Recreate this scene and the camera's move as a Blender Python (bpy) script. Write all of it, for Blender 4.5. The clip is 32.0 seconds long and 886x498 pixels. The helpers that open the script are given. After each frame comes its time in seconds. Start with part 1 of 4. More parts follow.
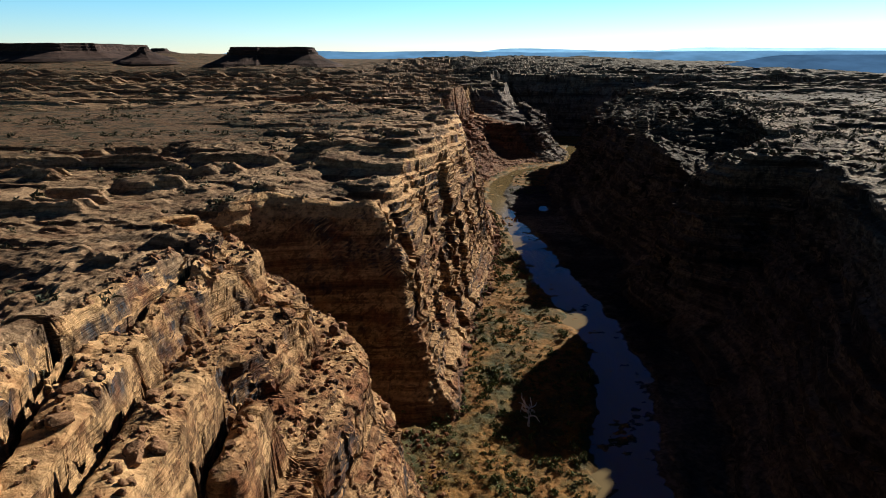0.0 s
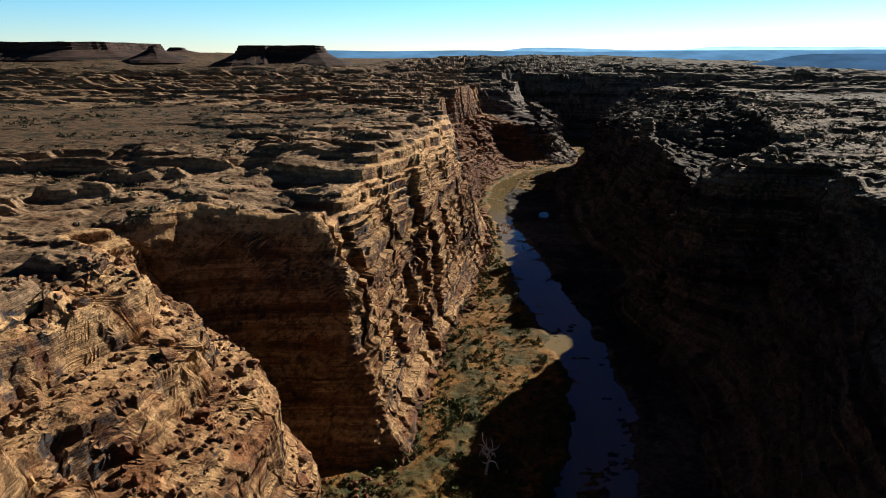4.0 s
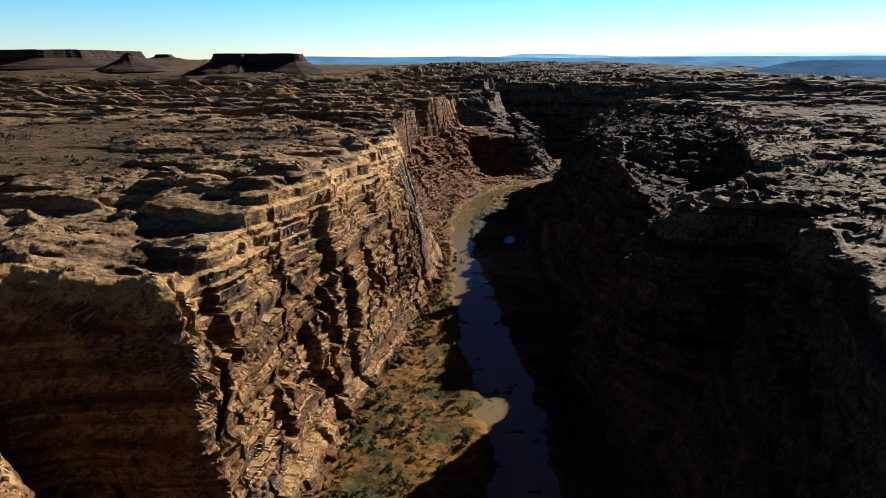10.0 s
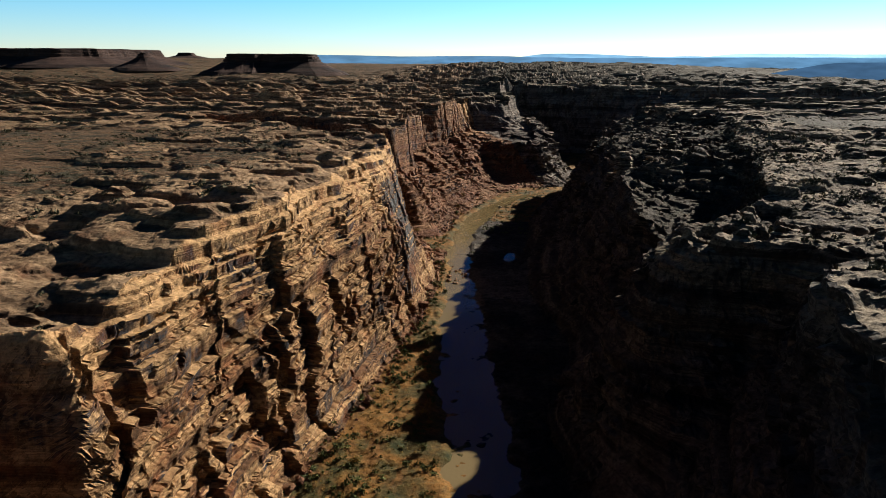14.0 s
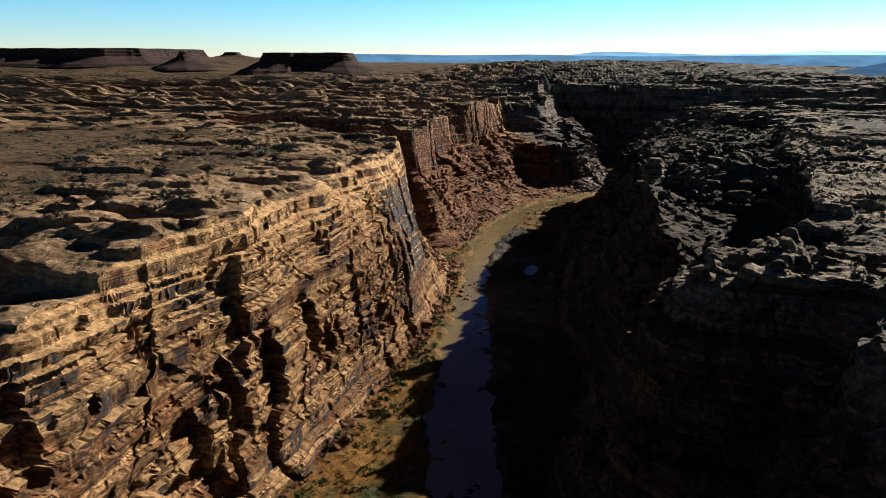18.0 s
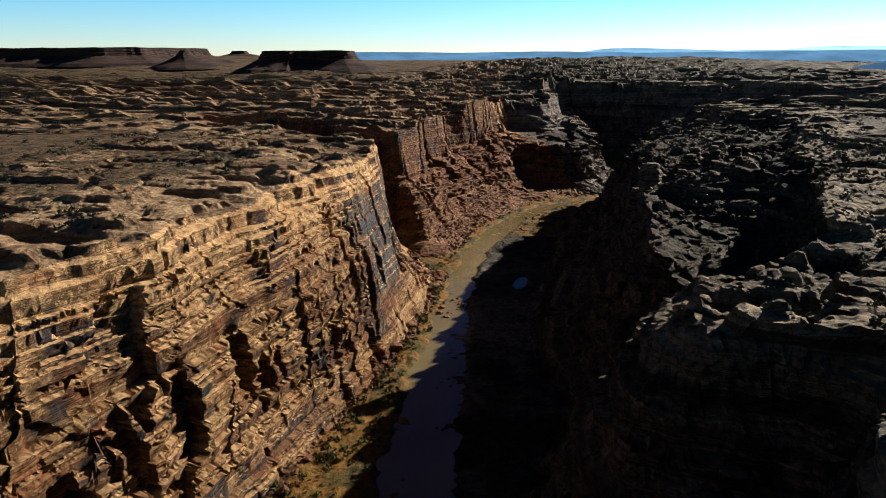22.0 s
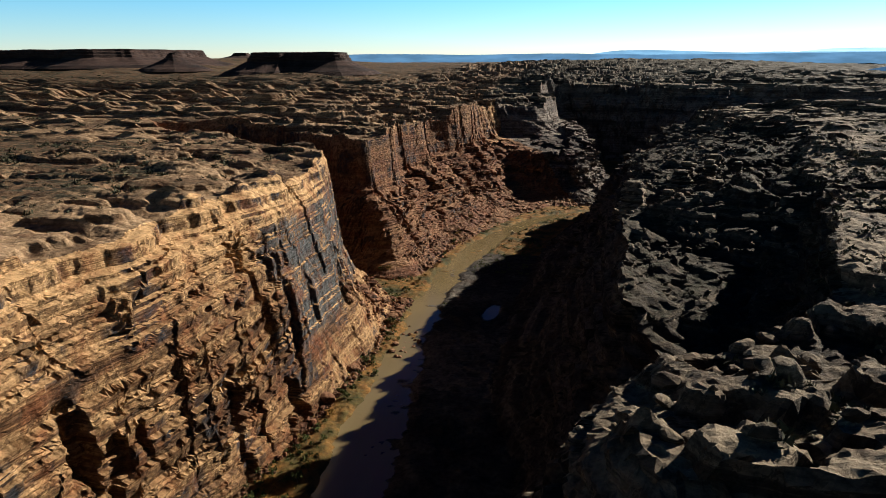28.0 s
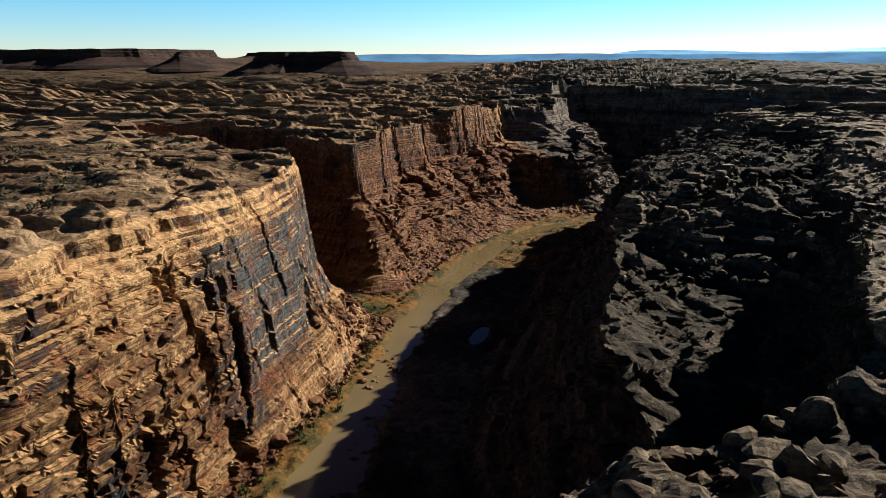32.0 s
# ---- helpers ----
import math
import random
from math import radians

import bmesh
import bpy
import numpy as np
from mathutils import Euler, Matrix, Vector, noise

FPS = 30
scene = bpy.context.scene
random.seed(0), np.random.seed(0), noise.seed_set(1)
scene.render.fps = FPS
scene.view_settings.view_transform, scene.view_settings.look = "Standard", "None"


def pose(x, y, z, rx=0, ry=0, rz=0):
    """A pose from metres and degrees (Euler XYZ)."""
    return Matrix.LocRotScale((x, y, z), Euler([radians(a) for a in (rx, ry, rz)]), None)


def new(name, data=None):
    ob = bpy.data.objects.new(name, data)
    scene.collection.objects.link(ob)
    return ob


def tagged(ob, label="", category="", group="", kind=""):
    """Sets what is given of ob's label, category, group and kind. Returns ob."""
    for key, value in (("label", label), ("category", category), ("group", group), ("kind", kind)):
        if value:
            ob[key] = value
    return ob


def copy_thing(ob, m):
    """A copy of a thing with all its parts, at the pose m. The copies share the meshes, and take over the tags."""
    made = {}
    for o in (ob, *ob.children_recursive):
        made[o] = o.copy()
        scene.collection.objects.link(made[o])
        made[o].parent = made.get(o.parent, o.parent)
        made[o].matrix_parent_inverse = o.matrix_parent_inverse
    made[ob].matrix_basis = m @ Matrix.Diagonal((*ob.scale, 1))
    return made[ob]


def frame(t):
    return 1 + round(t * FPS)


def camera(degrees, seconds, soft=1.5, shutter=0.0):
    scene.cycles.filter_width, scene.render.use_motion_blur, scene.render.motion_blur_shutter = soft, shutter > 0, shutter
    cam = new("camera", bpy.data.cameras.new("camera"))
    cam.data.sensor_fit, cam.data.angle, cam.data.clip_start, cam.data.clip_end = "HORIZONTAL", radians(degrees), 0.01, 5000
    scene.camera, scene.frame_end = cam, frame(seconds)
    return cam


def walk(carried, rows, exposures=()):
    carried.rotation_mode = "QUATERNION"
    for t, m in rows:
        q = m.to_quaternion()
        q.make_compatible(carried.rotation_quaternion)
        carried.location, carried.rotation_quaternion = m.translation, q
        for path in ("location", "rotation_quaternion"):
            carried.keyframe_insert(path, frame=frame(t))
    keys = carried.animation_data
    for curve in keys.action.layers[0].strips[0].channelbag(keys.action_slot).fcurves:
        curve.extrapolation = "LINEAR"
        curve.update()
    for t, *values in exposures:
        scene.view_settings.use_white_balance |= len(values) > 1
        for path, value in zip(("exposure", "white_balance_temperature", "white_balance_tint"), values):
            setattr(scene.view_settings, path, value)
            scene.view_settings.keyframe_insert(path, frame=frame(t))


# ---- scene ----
cam = camera(68.0, 32.0, soft=0.75)
METRES, EYE, TILT, LEAN, TURN = 300.0, 120.0, -16.6, 0.0, 0.0
ROWS = [
    (0.0, 0.0, 0.0, 0.0, -0.0, 0.0, 0.0),
    (0.5, 0.0099, 0.0123, 0.0028, -0.07, 0.04, 0.02),
    (1.0, 0.0199, 0.0249, 0.0054, -0.07, 0.05, 0.03),
    (1.5, 0.0294, 0.037, 0.008, -0.04, 0.05, 0.05),
    (2.0, 0.039, 0.049, 0.0104, -0.01, 0.06, 0.06),
    (2.5, 0.0482, 0.0611, 0.0128, 0.3, 0.06, -0.01),
    (4.5, 0.0853, 0.1109, 0.0253, 2.06, -0.1, -0.61),
    (5.0, 0.0945, 0.124, 0.0284, 1.89, -0.16, -0.59),
    (5.5, 0.1038, 0.137, 0.0318, 1.7, -0.19, -0.6),
    (6.0, 0.1132, 0.1499, 0.0354, 1.53, -0.22, -0.58),
    (6.5, 0.1221, 0.1627, 0.0387, 1.52, -0.16, -0.57),
    (7.0, 0.1313, 0.1756, 0.0427, 1.64, -0.05, -0.58),
    (7.5, 0.1401, 0.187, 0.0488, 1.73, 0.03, -0.56),
    (8.0, 0.1485, 0.1983, 0.0553, 1.76, 0.12, -0.54),
    (8.5, 0.1569, 0.2091, 0.0619, 1.78, 0.2, -0.49),
    (9.0, 0.1651, 0.2197, 0.0689, 1.82, 0.26, -0.45),
    (9.5, 0.1734, 0.2304, 0.0755, 1.86, 0.32, -0.49),
    (10.0, 0.1818, 0.2414, 0.0823, 1.9, 0.39, -0.52),
    (10.5, 0.19, 0.2518, 0.0891, 1.93, 0.42, -0.54),
    (11.0, 0.1982, 0.2625, 0.0961, 1.96, 0.45, -0.51),
    (11.5, 0.2063, 0.2735, 0.1021, 2.01, 0.43, -0.54),
    (12.0, 0.214, 0.2847, 0.1079, 2.77, 0.39, -0.84),
    (12.5, 0.2218, 0.2962, 0.1141, 4.09, 0.38, -1.28),
    (13.0, 0.2295, 0.3081, 0.1206, 4.31, 0.36, -1.4),
    (13.5, 0.2375, 0.3203, 0.1246, 4.17, 0.34, -1.46),
    (14.0, 0.245, 0.334, 0.1281, 4.0, 0.23, -1.49),
    (14.5, 0.253, 0.3475, 0.1318, 3.88, 0.09, -1.5),
    (16.5, 0.2831, 0.4026, 0.1465, 4.16, -0.01, -1.52),
    (17.0, 0.2906, 0.4155, 0.1502, 5.59, -0.01, -1.82),
    (17.5, 0.2967, 0.4294, 0.1536, 6.98, 0.0, -2.18),
    (18.0, 0.3031, 0.4429, 0.1572, 7.98, 0.01, -2.48),
    (18.5, 0.3094, 0.4563, 0.1608, 8.53, -0.0, -2.61),
    (19.0, 0.3155, 0.4707, 0.1647, 8.6, -0.02, -2.66),
    (19.5, 0.3217, 0.4847, 0.1686, 8.51, -0.07, -2.61),
    (20.0, 0.3282, 0.4988, 0.1722, 8.43, -0.13, -2.54),
    (20.5, 0.3344, 0.5132, 0.1762, 8.32, -0.2, -2.45),
    (21.0, 0.3407, 0.5276, 0.18, 8.24, -0.22, -2.36),
    (21.5, 0.347, 0.5414, 0.1838, 8.28, -0.23, -2.27),
    (22.0, 0.3527, 0.5559, 0.1876, 9.24, -0.23, -2.48),
    (22.5, 0.3584, 0.57, 0.1913, 10.01, -0.24, -2.7),
    (23.0, 0.3641, 0.5842, 0.1952, 10.04, -0.28, -2.75),
    (23.5, 0.3697, 0.5987, 0.1991, 9.92, -0.29, -2.78),
    (24.0, 0.3754, 0.6131, 0.2029, 9.83, -0.28, -2.77),
    (24.5, 0.3808, 0.6274, 0.2068, 9.81, -0.24, -2.75),
    (25.0, 0.3864, 0.6419, 0.2106, 9.82, -0.2, -2.74),
    (25.5, 0.3917, 0.6559, 0.2144, 9.86, -0.17, -2.74),
    (27.5, 0.4119, 0.7108, 0.2293, 10.14, -0.08, -2.75),
    (28.0, 0.417, 0.7251, 0.2333, 10.23, -0.09, -2.74),
    (28.5, 0.4219, 0.7389, 0.2373, 10.33, -0.1, -2.72),
    (29.0, 0.4271, 0.7529, 0.241, 10.46, -0.09, -2.73),
    (29.5, 0.4318, 0.7668, 0.2448, 10.57, -0.09, -2.76),
    (30.0, 0.4365, 0.7807, 0.2486, 10.69, -0.1, -2.79),
    (30.5, 0.4411, 0.7946, 0.2524, 10.83, -0.12, -2.84),
    (31.0, 0.4458, 0.809, 0.2563, 10.98, -0.12, -2.89),
    (31.5, 0.4503, 0.823, 0.2601, 11.27, -0.14, -2.99),
    (32.0, 0.4545, 0.8372, 0.2639, 11.85, -0.17, -3.21),
]
walk(cam, [(t, pose(0, 0, EYE, TILT, LEAN, TURN) @ pose(METRES * x, METRES * y, METRES * z, 90 + pitch, roll, yaw)) for t, x, y, z, yaw, pitch, roll in ROWS])

# ---- light ----
SUN_AZ, SUN_EL = 44.0, 24.5  # degrees to the right of +y, and above the horizon
world = bpy.data.worlds.new("sky")
scene.world = world
world.use_nodes = True
wn, wl = world.node_tree.nodes, world.node_tree.links
sky = wn.new("ShaderNodeTexSky")
sky.sky_type, sky.sun_disc = "NISHITA", False
sky.sun_elevation, sky.sun_rotation = radians(SUN_EL), radians(SUN_AZ)
sky.altitude, sky.air_density, sky.dust_density, sky.ozone_density = 2500, 1.0, 0.5, 3.0
# a clear, dry sky that deepens quickly above the horizon
at, sep, deep = wn.new("ShaderNodeTexCoord"), wn.new("ShaderNodeSeparateXYZ"), wn.new("ShaderNodeValToRGB")
wl.new(at.outputs["Generated"], sep.inputs[0])
wl.new(sep.outputs[2], deep.inputs[0])
deep.color_ramp.elements[0].position, deep.color_ramp.elements[0].color = 0.0, (1.0, 1.0, 1.0, 1)
deep.color_ramp.elements[1].position, deep.color_ramp.elements[1].color = 0.5, (0.002, 0.06, 0.135, 1)
middle_sky = deep.color_ramp.elements.new(0.075)
middle_sky.color = (0.62, 1.06, 1.16, 1)
upper_sky = deep.color_ramp.elements.new(0.17)
upper_sky.color = (0.035, 0.1, 0.19, 1)
mul = wn.new("ShaderNodeMix")
mul.data_type, mul.blend_type = "RGBA", "MULTIPLY"
mul.inputs[0].default_value = 1.0
wl.new(sky.outputs[0], mul.inputs[6])
wl.new(deep.outputs[0], mul.inputs[7])
wl.new(mul.outputs[2], wn["Background"].inputs[0])
wn["Background"].inputs[1].default_value = 0.064
sun = new("sun", bpy.data.lights.new("sun", "SUN"))
sun.data.energy, sun.data.angle, sun.data.color = 5.0, radians(0.5), (0.98, 0.9, 0.79)
az, el = radians(SUN_AZ), radians(SUN_EL)
SUN_WAY = Vector((math.sin(az) * math.cos(el), math.cos(az) * math.cos(el), math.sin(el)))
sun.rotation_euler = SUN_WAY.to_track_quat("Z", "Y").to_euler()
scene.view_settings.exposure = 1.08

# ---- materials ----


def nodes(name, rough=0.9):
    m = bpy.data.materials.new(name)
    m.use_nodes = True
    p = m.node_tree.nodes["Principled BSDF"]
    p.inputs["Roughness"].default_value = rough
    p.inputs["Specular IOR Level"].default_value = 0.15
    return m, m.node_tree.nodes, m.node_tree.links, p


def noise_node(n, l, vec, scale, detail=4.0, rough=0.6, stretch=(1, 1, 1)):
    mp = n.new("ShaderNodeMapping")
    mp.inputs["Scale"].default_value = stretch
    l.new(vec, mp.inputs[0])
    t = n.new("ShaderNodeTexNoise")
    t.inputs["Scale"].default_value, t.inputs["Detail"].default_value, t.inputs["Roughness"].default_value = scale, detail, rough
    l.new(mp.outputs[0], t.inputs["Vector"])
    return t.outputs[0]


def ramp(n, l, fac, stops):
    r = n.new("ShaderNodeValToRGB")
    e = r.color_ramp.elements
    while len(e) < len(stops):
        e.new(0.5)
    for k, (pos, col) in enumerate(stops):
        e[k].position = pos
        e[k].color = (*col, 1) if not isinstance(col, (int, float)) else (col, col, col, 1)
    l.new(fac, r.inputs[0])
    return r.outputs[0]


def mixed(n, l, fac, a, b, mode="MIX"):
    m = n.new("ShaderNodeMix")
    m.data_type, m.blend_type = "RGBA", mode
    for sock, v in ((m.inputs[0], fac), (m.inputs[6], a), (m.inputs[7], b)):
        if isinstance(v, (int, float)):
            sock.default_value = v
        elif isinstance(v, tuple):
            sock.default_value = (*v, 1)
        else:
            l.new(v, sock)
    return m.outputs[2]


def maths(n, l, op, a, b=0.0):
    m = n.new("ShaderNodeMath")
    m.operation = op
    for sock, v in ((m.inputs[0], a), (m.inputs[1], b)):
        if isinstance(v, (int, float)):
            sock.default_value = v
        else:
            l.new(v, sock)
    return m.outputs[0]


def bumped(n, l, p, height, strength, distance):
    b = n.new("ShaderNodeBump")
    b.inputs["Strength"].default_value, b.inputs["Distance"].default_value = strength, distance
    l.new(height, b.inputs["Height"])
    l.new(b.outputs[0], p.inputs["Normal"])


def rock_material(name, light, base, dark, varnish, soil, varnished=0.5, bedding=1.0, cap=0.0, scrub=0.0, patina=0.0, pale=0.0):
    """Bedded sandstone: bands of colour by layer, stains, dark varnish on steep faces, soil on flat ground."""
    m, n, l, p = nodes(name)
    geo = n.new("ShaderNodeNewGeometry")
    pos = geo.outputs["Position"]
    sepn = n.new("ShaderNodeSeparateXYZ")
    l.new(geo.outputs["True Normal"], sepn.inputs[0])
    up = sepn.outputs[2]
    beds = noise_node(n, l, pos, 1.0, 5.0, 0.65, (0.006, 0.006, 0.22 * bedding))
    thin = noise_node(n, l, pos, 1.0, 4.0, 0.7, (0.022, 0.022, 1.1 * bedding))
    patch = noise_node(n, l, pos, 0.05, 5.0, 0.6)
    grain = noise_node(n, l, pos, 0.5, 8.0, 0.68)
    col = ramp(n, l, beds, [(0.36, dark), (0.46, base), (0.56, light), (0.64, base)])
    face = ramp(n, l, up, [(0.2, 1.0), (0.65, 0.08)])
    col = mixed(n, l, maths(n, l, "MULTIPLY", ramp(n, l, thin, [(0.52, 0.0), (0.63, 0.5)]), face), col, dark)
    col = mixed(n, l, ramp(n, l, patch, [(0.5, 0.0), (0.64, 0.55)]), col, light)
    col = mixed(n, l, maths(n, l, "MULTIPLY", ramp(n, l, thin, [(0.36, 0.5), (0.45, 0.0)]), face), col, light)
    # the pale cap rock at the top of the walls
    sepp = n.new("ShaderNodeSeparateXYZ")
    l.new(pos, sepp.inputs[0])
    height = maths(n, l, "ADD", sepp.outputs[2], maths(n, l, "MULTIPLY", maths(n, l, "SUBTRACT", patch, 0.5), 40.0))
    height = maths(n, l, "MULTIPLY", height, 0.01)
    col = mixed(n, l, maths(n, l, "MULTIPLY", ramp(n, l, height, [(0.5, 0.0), (0.66, 1.0)]), cap), col, tuple(c * 1.2 for c in light))
    # desert varnish: dark streaks hanging down steep faces
    tint = n.new("ShaderNodeAttribute")
    tint.attribute_name = "tint"
    red = ramp(n, l, tint.outputs["Fac"], [(0.1, 1.0 if patina else 0.0), (0.45, 0.0)])
    col = mixed(n, l, maths(n, l, "MULTIPLY", red, 0.65), col, (0.14, 0.063, 0.04))
    more = maths(n, l, "MULTIPLY", ramp(n, l, tint.outputs["Fac"], [(0.55, 0.0), (0.95, 1.0)]), patina)
    streak = maths(n, l, "ADD", noise_node(n, l, pos, 1.0, 5.0, 0.62, (0.12, 0.12, 0.03)), maths(n, l, "MULTIPLY", more, 0.12))
    plates = maths(n, l, "ADD", noise_node(n, l, pos, 1.0, 3.0, 0.5, (0.042, 0.042, 0.06)), maths(n, l, "MULTIPLY", more, 0.13))
    wet = maths(n, l, "MULTIPLY", ramp(n, l, streak, [(0.42, 0.0), (0.52, 1.0)]), ramp(n, l, plates, [(0.5, 0.0), (0.56, 1.0)]))
    steep = ramp(n, l, up, [(0.25, 1.0), (0.6, 0.0)])
    col = mixed(n, l, maths(n, l, "MULTIPLY", maths(n, l, "MULTIPLY", wet, steep), varnished), col, varnish)
    # brown varnish over whole slabs, with the hard edges of the joint panels
    vor = n.new("ShaderNodeTexVoronoi")
    vmap = n.new("ShaderNodeMapping")
    vmap.inputs["Scale"].default_value = (0.075, 0.075, 0.16)
    warp = mixed(n, l, 1.0, pos, maths(n, l, "MULTIPLY", maths(n, l, "SUBTRACT", noise_node(n, l, pos, 0.16, 5.0, 0.65), 0.5), 16.0), "ADD")
    l.new(warp, vmap.inputs[0])
    l.new(vmap.outputs[0], vor.inputs["Vector"])
    sepv = n.new("ShaderNodeSeparateColor")
    l.new(vor.outputs["Color"], sepv.inputs[0])
    panel = maths(n, l, "ADD", sepv.outputs[0], maths(n, l, "MULTIPLY", maths(n, l, "SUBTRACT", streak, 0.5), 1.6))
    col = mixed(n, l, maths(n, l, "MULTIPLY", maths(n, l, "MULTIPLY", ramp(n, l, panel, [(0.5, 0.0), (0.66, 0.7)]), steep), varnished), col, tuple(c * 0.36 for c in base))
    slate = maths(n, l, "MULTIPLY", ramp(n, l, maths(n, l, "ADD", sepv.outputs[1], maths(n, l, "MULTIPLY", maths(n, l, "SUBTRACT", streak, 0.5), 1.2)), [(0.34, 0.0), (0.4, 0.92)]), more)
    col = mixed(n, l, maths(n, l, "MULTIPLY", slate, steep), col, (0.082, 0.087, 0.088))
    # bare pale rock on level ground
    bare = maths(n, l, "MULTIPLY", ramp(n, l, noise_node(n, l, pos, 0.035, 6.0, 0.62, (0.6, 1, 1)), [(0.44, 0.0), (0.52, 1.0)]), maths(n, l, "MULTIPLY", ramp(n, l, up, [(0.7, 0.0), (0.9, 1.0)]), pale))
    col = mixed(n, l, bare, col, tuple(c * 1.15 for c in light))
    # rust stains
    rust = noise_node(n, l, pos, 0.11, 4.0, 0.6)
    col = mixed(n, l, ramp(n, l, rust, [(0.5, 0.0), (0.66, 0.55)]), col, (base[0] * 0.95, base[1] * 0.62, base[2] * 0.5))
    # soil and gravel
    flecks = noise_node(n, l, pos, 0.14, 6.0, 0.65, (0.25, 1, 1))
    at = n.new("ShaderNodeAttribute")
    at.attribute_name = "soil"
    dirt = maths(n, l, "MULTIPLY", ramp(n, l, maths(n, l, "ADD", at.outputs["Fac"], maths(n, l, "ADD", maths(n, l, "MULTIPLY", maths(n, l, "SUBTRACT", patch, 0.5), 1.4), maths(n, l, "MULTIPLY", maths(n, l, "SUBTRACT", flecks, 0.5), 1.5))), [(0.38, 0.0), (0.55, 1.0)]), ramp(n, l, up, [(0.75, 0.0), (0.92, 1.0)]))
    gravel = noise_node(n, l, pos, 0.35, 8.0, 0.75)
    earth = mixed(n, l, ramp(n, l, gravel, [(0.4, 0.0), (0.62, 1.0)]), soil, tuple(c * 2.3 for c in soil))
    col = mixed(n, l, dirt, col, earth)
    # low scrub too small to tell apart, dotted over flat ground
    dots = noise_node(n, l, pos, 0.22, 6.0, 0.7, (0.45, 1, 1))
    cover = maths(n, l, "MULTIPLY", ramp(n, l, maths(n, l, "ADD", dots, maths(n, l, "MULTIPLY", maths(n, l, "SUBTRACT", patch, 0.5), 0.5)), [(0.5, 0.0), (0.56, 1.0)]), maths(n, l, "MULTIPLY", ramp(n, l, up, [(0.8, 0.0), (0.93, scrub)]), ramp(n, l, at.outputs["Fac"], [(0.1, 0.0), (0.4, 1.0)])))
    col = mixed(n, l, cover, col, (0.035, 0.033, 0.019))
    col = mixed(n, l, 0.9, col, ramp(n, l, grain, [(0.33, 0.3), (0.5, 1.0), (0.68, 1.5)]), "MULTIPLY")
    l.new(col, p.inputs["Base Color"])
    h = maths(n, l, "ADD", grain, maths(n, l, "MULTIPLY", maths(n, l, "MULTIPLY", thin, 1.6), face))
    bumped(n, l, p, h, 1.0, 1.3)
    return m


rock_west = rock_material("orange bedded sandstone", (0.4, 0.25, 0.12), (0.18, 0.092, 0.041), (0.046, 0.023, 0.013), (0.035, 0.036, 0.042), (0.085, 0.047, 0.024), 1.0, 1.0, 0.8, 0.0, 1.0)
# the grey paints distance haze and shade onto the far north wall
rock_north = rock_material("sandstone greyed for haze and shade", (0.2, 0.17, 0.14), (0.085, 0.068, 0.056), (0.035, 0.029, 0.026), (0.02, 0.02, 0.022), (0.04, 0.03, 0.02), 0.8, 0.7)
rock_east = rock_material("grey brown sandstone", (0.215, 0.17, 0.115), (0.05, 0.039, 0.027), (0.02, 0.018, 0.016), (0.013, 0.012, 0.013), (0.026, 0.021, 0.013), 0.9, 1.0, 0.0, 0.95, 0.0, 0.85)
# darker copy of rock_east: shade of the east wall and bank, as colour
rock_shade = rock_material("sandstone with deep shade in its colour", (0.12, 0.1, 0.078), (0.038, 0.033, 0.027), (0.014, 0.013, 0.012), (0.01, 0.01, 0.011), (0.022, 0.018, 0.012), 1.0, 1.0)
# rock_east again, darkened to carry the small shadows of the bench
rock_bench = rock_material("broken sandstone rubble with shade in its colour", (0.155, 0.122, 0.084), (0.038, 0.03, 0.022), (0.016, 0.014, 0.012), (0.012, 0.011, 0.011), (0.024, 0.019, 0.012), 0.9, 1.0, 0.0, 0.95, 0.0, 0.35)
rock_top = rock_material("weathered slickrock", (0.3, 0.2, 0.115), (0.095, 0.058, 0.032), (0.03, 0.019, 0.012), (0.045, 0.036, 0.03), (0.066, 0.04, 0.022), 0.35, 1.0, 0.1, 0.95, 0.0, 0.5)
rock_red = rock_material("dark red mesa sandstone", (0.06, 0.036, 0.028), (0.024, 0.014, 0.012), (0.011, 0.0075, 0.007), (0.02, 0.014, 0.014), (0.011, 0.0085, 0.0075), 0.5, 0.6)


def bank_material():
    m, n, l, p = nodes("silt and dry grass")
    pos = n.new("ShaderNodeNewGeometry").outputs["Position"]
    a, b, c = noise_node(n, l, pos, 0.06, 5.0, 0.6), noise_node(n, l, pos, 0.5, 6.0, 0.7), noise_node(n, l, pos, 0.12, 4.0, 0.6, (1, 0.4, 1))
    col = ramp(n, l, a, [(0.35, (0.03, 0.034, 0.01)), (0.46, (0.085, 0.058, 0.016)), (0.57, (0.19, 0.09, 0.02)), (0.7, (0.05, 0.052, 0.014))])
    col = mixed(n, l, ramp(n, l, c, [(0.55, 0.0), (0.65, 0.7)]), col, (0.16, 0.07, 0.018))
    at = n.new("ShaderNodeAttribute")
    at.attribute_name = "soil"
    col = mixed(n, l, ramp(n, l, maths(n, l, "ADD", at.outputs["Fac"], maths(n, l, "MULTIPLY", maths(n, l, "SUBTRACT", b, 0.5), 0.8)), [(0.4, 0.0), (0.6, 1.0)]), col, (0.12, 0.08, 0.042))
    col = mixed(n, l, 0.8, col, ramp(n, l, b, [(0.3, 0.35), (0.55, 1.0), (0.75, 1.6)]), "MULTIPLY")
    l.new(col, p.inputs["Base Color"])
    bumped(n, l, p, b, 1.0, 0.8)
    return m


